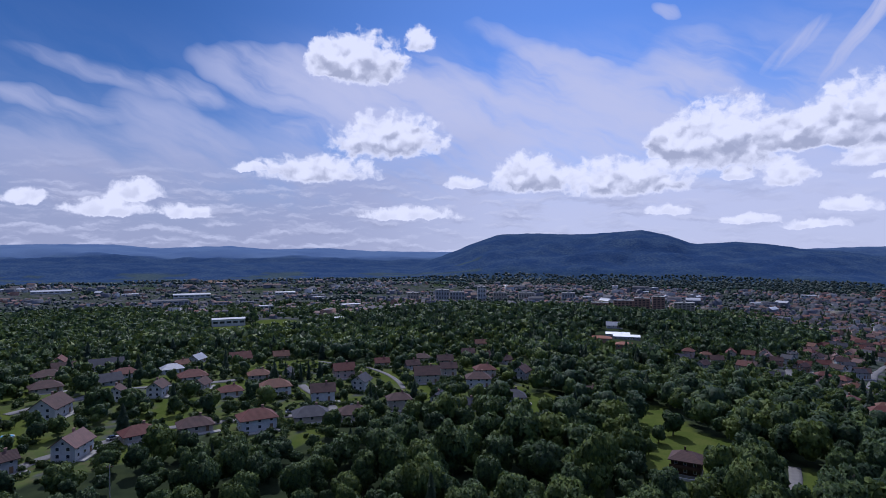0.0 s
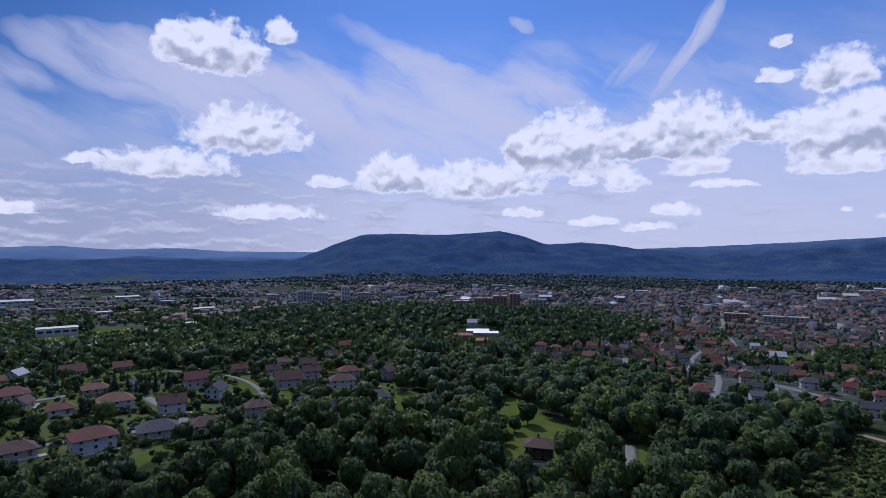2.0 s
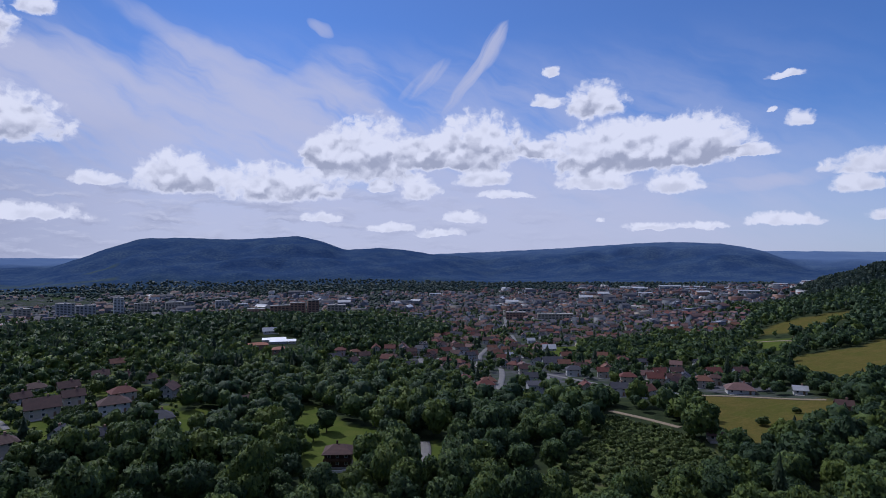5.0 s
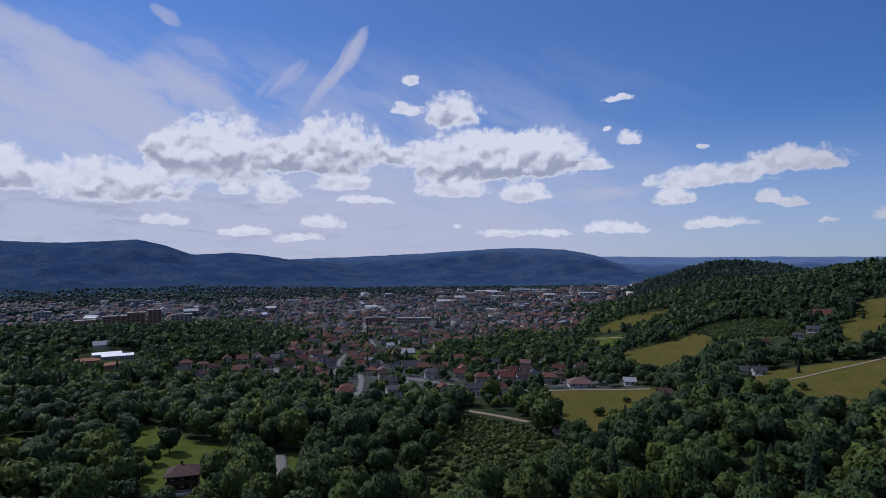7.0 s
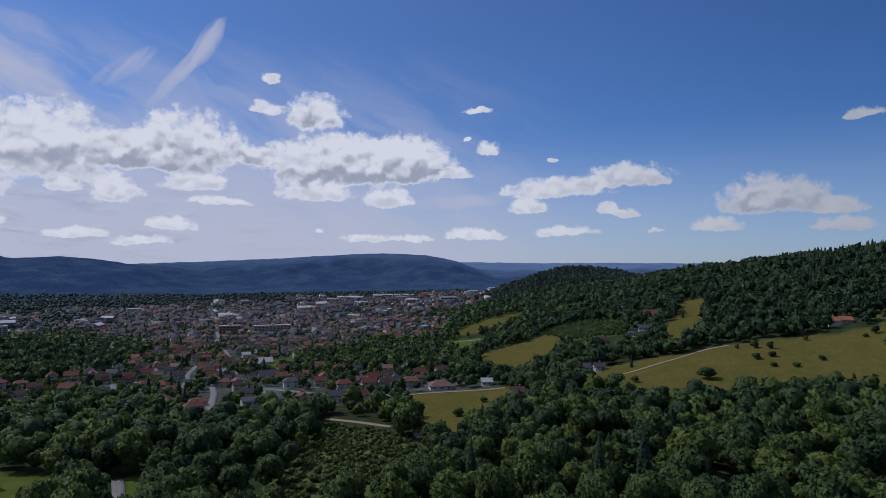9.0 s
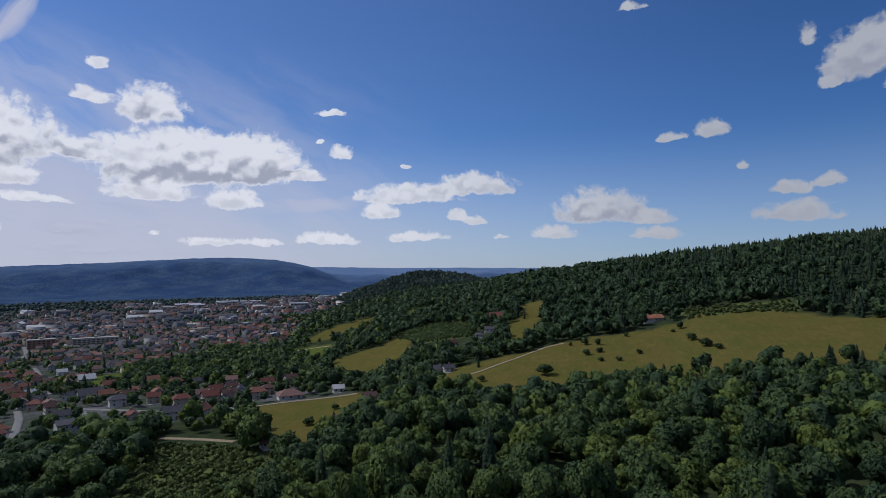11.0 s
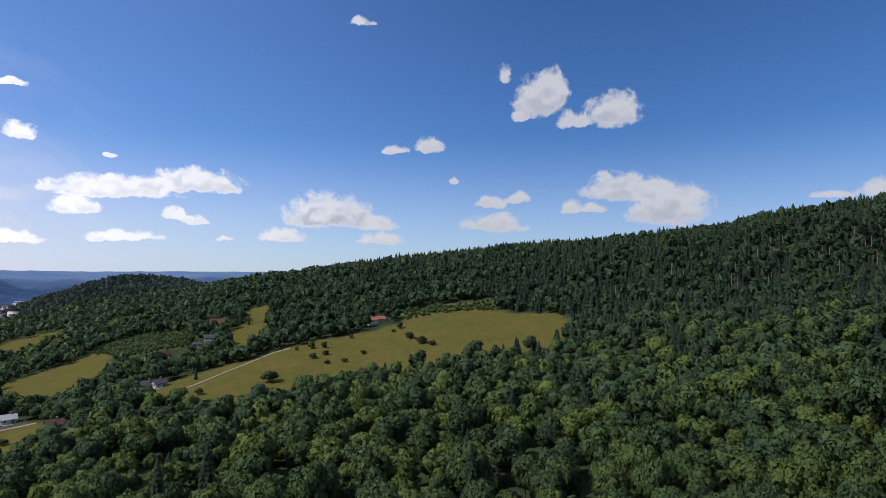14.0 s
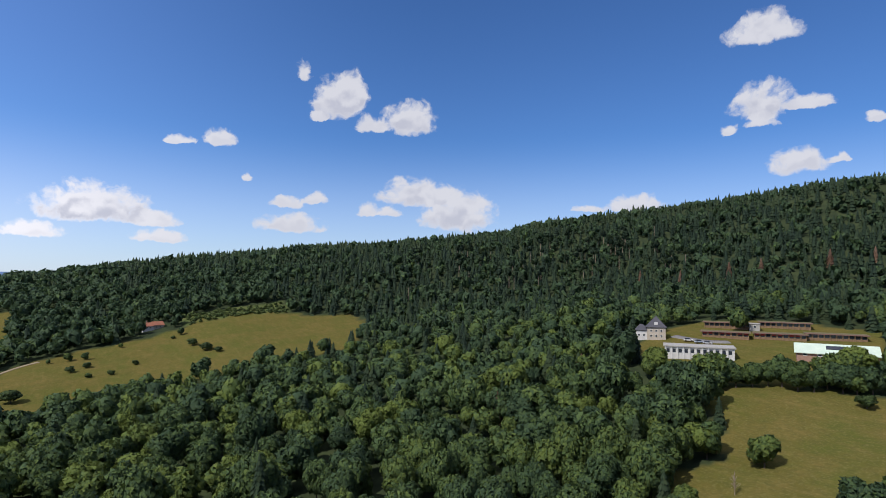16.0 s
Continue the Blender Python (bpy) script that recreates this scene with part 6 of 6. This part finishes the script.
# ---- houses of the village and the town beyond ----
def village():
    r = np.random.default_rng(11)
    kinds = [(9, 6.8, 2, "gable", "red", "cream"), (8.5, 6.4, 2, "gable", "brown", "white"), (10, 7.2, 1, "hip", "orange", "white"), (8, 6.4, 2, "gable", "slate", "white"),
             (10.5, 6.8, 1, "gable", "brown", "cream"), (8.5, 6.8, 2, "hip", "red", "pinkwall"), (9, 6.8, 2, "gable", "orange", "cream"), (8, 6, 2, "gable", "pink", "grey")]
    proto = [house(0, 0, 0, *k, plain_sides=True, at_origin=True) for k in kinds]
    taken = [c for c in CLEAR]
    g = np.arange(0, 1300, 15.5)
    gx, gy = np.meshgrid(g, g)
    gx, gy = (gx + r.uniform(-4, 4, gx.shape)).ravel(), (gy + r.uniform(-4, 4, gy.shape)).ravel()
    b, d = bearing_of(gx, gy), np.hypot(gx, gy)
    ok = inside(EAST_VILLAGE, gx, gy) & ~inside(VILLAGE_WOOD, gx, gy) & ~inside(VILLAGE_GREEN, gx, gy) & (d > 330) & (r.random(len(gx)) < np.where(d < 480, 0.24, 0.46))
    gx, gy = gx[ok], gy[ok]
    order = np.argsort(np.hypot(gx, gy))
    used, n, rest = set(), 0, []
    for i in order:
        x, y = float(gx[i]), float(gy[i])
        if any((x - c[0]) ** 2 + (y - c[1]) ** 2 < (c[2] + 2) ** 2 for c in taken):
            continue
        if n >= 170:
            rest.append((x, y))
            continue
        k = int(r.integers(0, len(kinds)))
        m = pose(x, y, float(height(x, y)) + 0.3, 0, 0, -math.degrees(math.atan2(x, y)) + float(r.choice([0, 90, 20, -25])) + float(r.uniform(-8, 8)))
        if k not in used:
            used.add(k)
            proto[k].matrix_basis = m
        else:
            copy_thing(proto[k], m)
        CLEAR.append((x, y, 7.5))
        n += 1
    for k, ob in enumerate(proto):
        if k not in used:
            ob.matrix_basis = pose(640 + 25 * k, 820, float(height(640 + 25 * k, 820)))
    # the rest of the town, too far off to pick its houses apart
    g = np.arange(-2700, 2700, 20.0)
    fx, fy = np.meshgrid(g, g)
    fx, fy = (fx + r.uniform(-7, 7, fx.shape)).ravel(), (fy + r.uniform(-7, 7, fy.shape)).ravel()
    ok = in_town(fx, fy) & (bearing_of(fx, fy) > -42) & ~inside(EAST_VILLAGE, fx, fy) & ~far_field(fx, fy) & (r.random(len(fx)) < np.clip(0.44 + 0.4 * rough(fx, fy, 500, 13.0), 0.05, 0.7) * np.interp(bearing_of(fx, fy), [-12, 4], [0.6, 1.0]))
    fx, fy = np.concatenate([fx[ok], [p[0] for p in rest]]), np.concatenate([fy[ok], [p[1] for p in rest]])
    verts, quads, mats = [], [], []
    z0 = height(fx, fy)
    for i in range(len(fx)):
        big = r.random() < (0.04 if math.hypot(fx[i], fy[i]) < 1250 else 0.09)
        l, w = (r.uniform(16, 36), r.uniform(11, 16)) if big else (r.uniform(7, 11.5), r.uniform(6, 8.5))
        e = r.uniform(6, 11) if big else r.uniform(4, 6)
        top = e + (0.4 if big and r.random() < 0.5 else w * 0.3)
        a = r.choice([0.0, 1.57]) + r.uniform(-0.25, 0.25) + 0.6 * math.sin(fx[i] / 180) - math.atan2(fx[i], fy[i])
        c, s = math.cos(a), math.sin(a)
        base = len(verts)
        for px, py, pz in ((-l, -w, -2), (l, -w, -2), (l, w, -2), (-l, w, -2), (-l, -w, e), (l, -w, e), (l, w, e), (-l, w, e), (-l, 0, top), (l, 0, top),
                           (-l - 1, -w - 1, e - 0.3), (l + 1, -w - 1, e - 0.3), (l + 1, w + 1, e - 0.3), (-l - 1, w + 1, e - 0.3), (-l - 1, 0, top + 0.2), (l + 1, 0, top + 0.2)):
            px, py = px / 2, py / 2
            verts.append((fx[i] + px * c - py * s, fy[i] + px * s + py * c, z0[i] + pz))
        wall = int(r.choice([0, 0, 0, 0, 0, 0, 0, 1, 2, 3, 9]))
        tile = int(r.choice([4, 5, 6, 6, 6, 6, 7, 7] if math.hypot(fx[i], fy[i]) < 1250 else [4, 5, 6, 6, 6, 7, 7, 7])) if not big else int(r.choice([6, 7, 7, 7, 7, 6, 8]))
        for q in ((0, 1, 5, 4), (1, 2, 6, 5), (2, 3, 7, 6), (3, 0, 4, 7), (4, 5, 9, 8), (6, 7, 8, 9), (5, 6, 9, 9), (7, 4, 8, 8)):
            quads.append([base + k for k in q])
            mats.append(wall)
        for q in ((10, 11, 15, 14), (12, 13, 14, 15)):
            quads.append([base + k for k in q])
            mats.append(tile)
    q = np.array(quads)
    tris = np.concatenate([q[:, [0, 1, 2]], q[:, [0, 2, 3]]])
    mm = np.concatenate([mats, mats])
    good = (tris[:, 1] != tris[:, 2]) & (tris[:, 0] != tris[:, 2])
    me = sheet("far_houses", verts, tris[good])
    # dull bluish walls carry the valley's haze in their own colour
    dull = plain("hazed_render", (0.12, 0.135, 0.165), (0.20, 0.21, 0.245), 0.05, 0.9, 0)
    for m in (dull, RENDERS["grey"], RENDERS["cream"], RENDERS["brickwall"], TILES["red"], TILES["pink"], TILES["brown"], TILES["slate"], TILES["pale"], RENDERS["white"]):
        me.materials.append(m)
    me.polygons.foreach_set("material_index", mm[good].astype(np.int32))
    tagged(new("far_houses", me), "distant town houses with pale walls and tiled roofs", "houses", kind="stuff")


village()

# ---- woods ----
def near_tree(kind, k):
    """A tree thing at the origin, 1 m in scale as built: trunk with limbs, and crown."""
    conifer = kind == "conifer_tree"
    tall = (15.5, 13.5, 12.0, 14.5, 11.0)[k % 5] * (1.1 if conifer else 1)
    wide = (4.6, 4.9, 4.0, 5.2, 3.8)[k % 5] * (0.72 if conifer else 1)
    root = new(kind)
    bm = bmesh.new()
    top = tall * (0.9 if conifer else 0.6)
    limbs = [((0, 0, -1.0), (0.1, 0.1, top), 0.30, 0.08)]
    for i in range(0 if conifer else 5):
        a = i * 1.26 + k
        limbs.append(((0.05, 0, tall * (0.22 + 0.05 * i)), (wide * 0.55 * math.cos(a), wide * 0.55 * math.sin(a), tall * (0.5 + 0.05 * i)), 0.14, 0.04))
    for p, q, r0, r1 in limbs:
        p, q = Vector(p), Vector(q)
        geo = bmesh.ops.create_cone(bm, segments=7, radius1=r0, radius2=r1, depth=(q - p).length, cap_ends=True)
        bmesh.ops.transform(bm, matrix=Matrix.Translation((p + q) / 2) @ (q - p).to_track_quat("Z", "Y").to_matrix().to_4x4(), verts=geo["verts"])
    me = bpy.data.meshes.new("trunk")
    bm.to_mesh(me)
    bm.free()
    me.materials.append(BARK)
    new("trunk", me).parent = root
    if conifer:
        v, t, c, nr = spruce_crown(17, 12, 0.3, 0.1)
        v = v * (wide, wide, tall / 2)
    else:
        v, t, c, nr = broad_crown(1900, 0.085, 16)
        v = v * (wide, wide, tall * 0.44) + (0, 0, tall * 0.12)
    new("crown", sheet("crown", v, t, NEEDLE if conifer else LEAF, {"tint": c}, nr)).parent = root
    return root


def plant_woods():
    label_b = "green broadleaf tree with a dense rounded crown in the wood"
    label_c = "dark green conifer with drooping branches in the wood"
    x, y = stand(8.8, 120, 262, 1)
    d = np.hypot(x, y)
    order = np.argsort(d + np.where(bearing_of(x, y) < -42, 500, 0))
    x, y = x[order], y[order]
    con = rng.random(len(x)) < needle_share(x, y)
    first = {}
    for i in range(300):
        kind = "conifer_tree" if con[i] else "broadleaf_tree"
        s = rng.uniform(0.72, 1.38) * (0.72 if math.degrees(math.atan2(x[i], y[i])) < -6 else 1.0)
        m = pose(x[i], y[i], float(height(x[i], y[i])), 0, 0, rng.uniform(0, 360))
        key = (kind, int(rng.integers(0, 6)) if not con[i] else int(rng.integers(0, 2)))
        if key not in first:
            ob = near_tree(*key)
            tagged(ob, label_c if con[i] else label_b, "tree", "trees of the near wood")
            ob.matrix_basis = m
            first[key] = ob
        else:
            ob = copy_thing(first[key], m)
        ob.scale = (s, s, s * rng.uniform(0.9, 1.15))
    rest = np.arange(len(x)) >= 300
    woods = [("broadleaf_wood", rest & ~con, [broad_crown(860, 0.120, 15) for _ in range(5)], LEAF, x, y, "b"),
             ("conifer_wood", rest & con, [spruce_crown(13, 10) for _ in range(2)], NEEDLE, x, y, "c")]
    for seed, cell, near, far, cards_n, size, lv, arm in ((2, 8.0, 262, 420, 230, 0.20, 8, 7), (3, 7.6, 420, 700, 38, 0.44, 5, 6), (4, 9.8, 700, 1250, 11, 0.70, 4, 5)):
        x2, y2 = stand(cell, near, far, seed)
        c2 = rng.random(len(x2)) < needle_share(x2, y2)
        woods.append(("broadleaf_wood", ~c2, [broad_crown(cards_n, size, 8, 0.9) for _ in range(4)], LEAF, x2, y2, "b"))
        woods.append(("conifer_wood", c2, [spruce_crown(lv, arm, 0.3) for _ in range(3)], NEEDLE, x2, y2, "c"))
    x2, y2 = stand(10.0, 1250, 1900, 8)
    b2 = bearing_of(x2, y2)
    hill = (b2 > 63) & (b2 < 88) & ~in_town(x2, y2)
    woods.append(("broadleaf_wood", hill, [broad_crown(14, 0.62, 8, 0.9) for _ in range(4)], HAZED_LEAF, x2, y2, "b"))
    for name, sel, templates, material, wx, wy, kind in woods:
        sx, sy = wx[sel], wy[sel]
        n = len(sx)
        if kind == "b":
            r = 2.7 + 3.2 * rng.random(n) ** 1.4
            r *= np.interp(np.hypot(sx, sy), [240, 300, 480, 700], [1.18, 1.05, 0.84, 0.88])
            # random tone, lowered to paint the wood hill's shade and darken the far slope
            tone_shift = rng.normal(-0.02, 1.0, n) * np.where((bearing_of(sx, sy) > 84) & (np.hypot(sx, sy) > 420), 0.2, 0.34) - 0.30 * ((np.abs(bearing_of(sx, sy) - 12) < 19) & (np.hypot(sx, sy) > 560) & (np.hypot(sx, sy) < 950)) - 0.5 * np.clip((bearing_of(sx, sy) - 58) / 14, 0, 1) * np.clip((np.hypot(sx, sy) - 330) / 170, 0, 1)
            r[inside(HAMLET, sx, sy) | inside(EAST_VILLAGE, sx, sy)] *= 0.68
            r[in_town(sx, sy)] *= 0.7
            r[(bearing_of(sx, sy) < -6) & (np.hypot(sx, sy) < 262)] *= 0.72
            h = r * rng.uniform(1.9, 2.6, n)
            scatter(name, "dense green broadleaf woodland covering the slopes", "woodland", templates, sx, sy, r, h, material, -1.0, tone_shift)
        else:
            h = rng.uniform(7, 13.5, n) * rng.uniform(0.85, 1.15, n)
            scatter(name, "dark green conifer forest on the hillside", "forest", templates, sx, sy, h * rng.uniform(0.26, 0.40, n), h, material, 0.0, rng.normal(0.05, 0.25, n))
    x3, y3 = stand(14.5, 1250, 2480, 6)
    keep = (rng.random(len(x3)) < np.where(in_town(x3, y3), 0.8, 0.6)) & ((bearing_of(x3, y3) < 63) | (bearing_of(x3, y3) > 88))
    keep &= bearing_of(x3, y3) < 90
    x3, y3 = x3[keep], y3[keep]
    v, t, c = ICO_V + (0, 0, 1), ICO_F, np.full(12, 0.3)
    rough_ico = [(v * rng.uniform(0.75, 1.25, (12, 1)), t, c, ICO_V) for _ in range(5)]
    r = np.where(in_town(x3, y3), rng.uniform(2.2, 4.2, len(x3)), rng.uniform(3.2, 6.0, len(x3)))
    scatter("far_trees", "distant dark trees among the town and fields", "woodland", rough_ico, x3, y3, r, r * 1.9, HAZED_LEAF, 1.0, rng.normal(-0.1, 0.2, len(x3)))


plant_woods()


def tall_pines():
    """Pines with bare pale trunks along the upper slope, and some with rust-brown dead needles."""
    r = np.random.default_rng(31)
    b = r.choice([124.0, 128.5, 131.0, 134.5, 138.0, 118.0, 142.0], 70) + r.normal(0, 1.1, 70)
    d = r.uniform(520, 640, 70)
    x, y = d * np.sin(np.radians(b)), d * np.cos(np.radians(b))
    ring = np.array([(math.cos(a), math.sin(a)) for a in np.arange(6) * math.pi / 3])
    v = np.concatenate([np.column_stack([ring * 0.3, np.zeros(6)]), np.column_stack([ring * 0.2, np.full(6, 2.0)])])
    k = np.arange(6)
    t = np.concatenate([np.column_stack([k, (k + 1) % 6, (k + 1) % 6 + 6]), np.column_stack([k, (k + 1) % 6 + 6, k + 6])])
    trunk = (v, t, np.full(12, 0.5), np.column_stack([np.tile(ring, (2, 1)), np.zeros(12)]))
    scatter("pine_trunks", "bare pale trunks of tall pines on the slope", "trunks", [trunk], x, y, np.full(70, 0.9), np.full(70, 15.0), PALE_BARK)
    heads = [broad_crown(70, 0.4, 6, 0.8) for _ in range(3)]
    heads = [(h[0] * (1, 1, 0.4) + (0, 0, 1.3), *h[1:]) for h in heads]
    scatter("pine_heads", "dark green flattened crowns of tall pines", "pines", heads, x, y, r.uniform(2.0, 3.0, 70), np.full(70, 18.0), NEEDLE)
    for bear, dist, tall in ((126.6, 230, 12), (134.2, 250, 11), (134.6, 262, 10), (147.5, 520, 14), (150, 530, 12), (155, 540, 14), (143.5, 510, 12), (158, 545, 13), (140, 520, 11), (146, 190, 7)):
        root = new("dead_conifer")
        bm = bmesh.new()
        bmesh.ops.create_cone(bm, segments=7, radius1=0.2, radius2=0.05, depth=tall, cap_ends=True, matrix=Matrix.Translation((0, 0, tall * 0.45)))
        part("trunk", bm, PALE_BARK, root)
        v, t, c, nr = spruce_crown(15, 9)
        new("crown", sheet("crown", v * (tall * 0.27, tall * 0.27, tall / 2), t, RUST, {"tint": c}, nr)).parent = root
        px, py = at_bearing(bear, dist)
        root.matrix_basis = pose(px, py, float(height(px, py)) + 1.0)
        tagged(root, "conifer with rust-brown dead needles in the wood", "tree", "dead conifers")


tall_pines()


def bare_tree(x, y, tall):
    """A small leafless tree with many thin twigs."""
    r = random.Random(8)
    root = new("bare_tree")
    for name, n in (("trunk", 1), ("twigs", 46)):
        bm = bmesh.new()
        for k in range(n):
            z = 0 if n == 1 else tall * r.uniform(0.15, 0.85)
            a = r.uniform(0, 6.28)
            l = tall if n == 1 else tall * r.uniform(0.15, 0.32) * (1.1 - z / tall)
            p = Vector((0, 0, z - (0.5 if n == 1 else 0)))
            q = Vector((0, 0, tall)) if n == 1 else p + Vector((math.cos(a), math.sin(a), r.uniform(0.5, 1.4))) * l
            geo = bmesh.ops.create_cone(bm, segments=5, radius1=0.12 if n == 1 else 0.05, radius2=0.03, depth=(q - p).length, cap_ends=True)
            bmesh.ops.transform(bm, matrix=Matrix.Translation((p + q) / 2) @ (q - p).to_track_quat("Z", "Y").to_matrix().to_4x4(), verts=geo["verts"])
        part(name, bm, PALE_BARK, root)
    root.matrix_basis = pose(x, y, float(height(x, y)))
    tagged(root, "small bare grey tree without leaves in the field", "tree")


bare_tree(90, -142, 6.0)
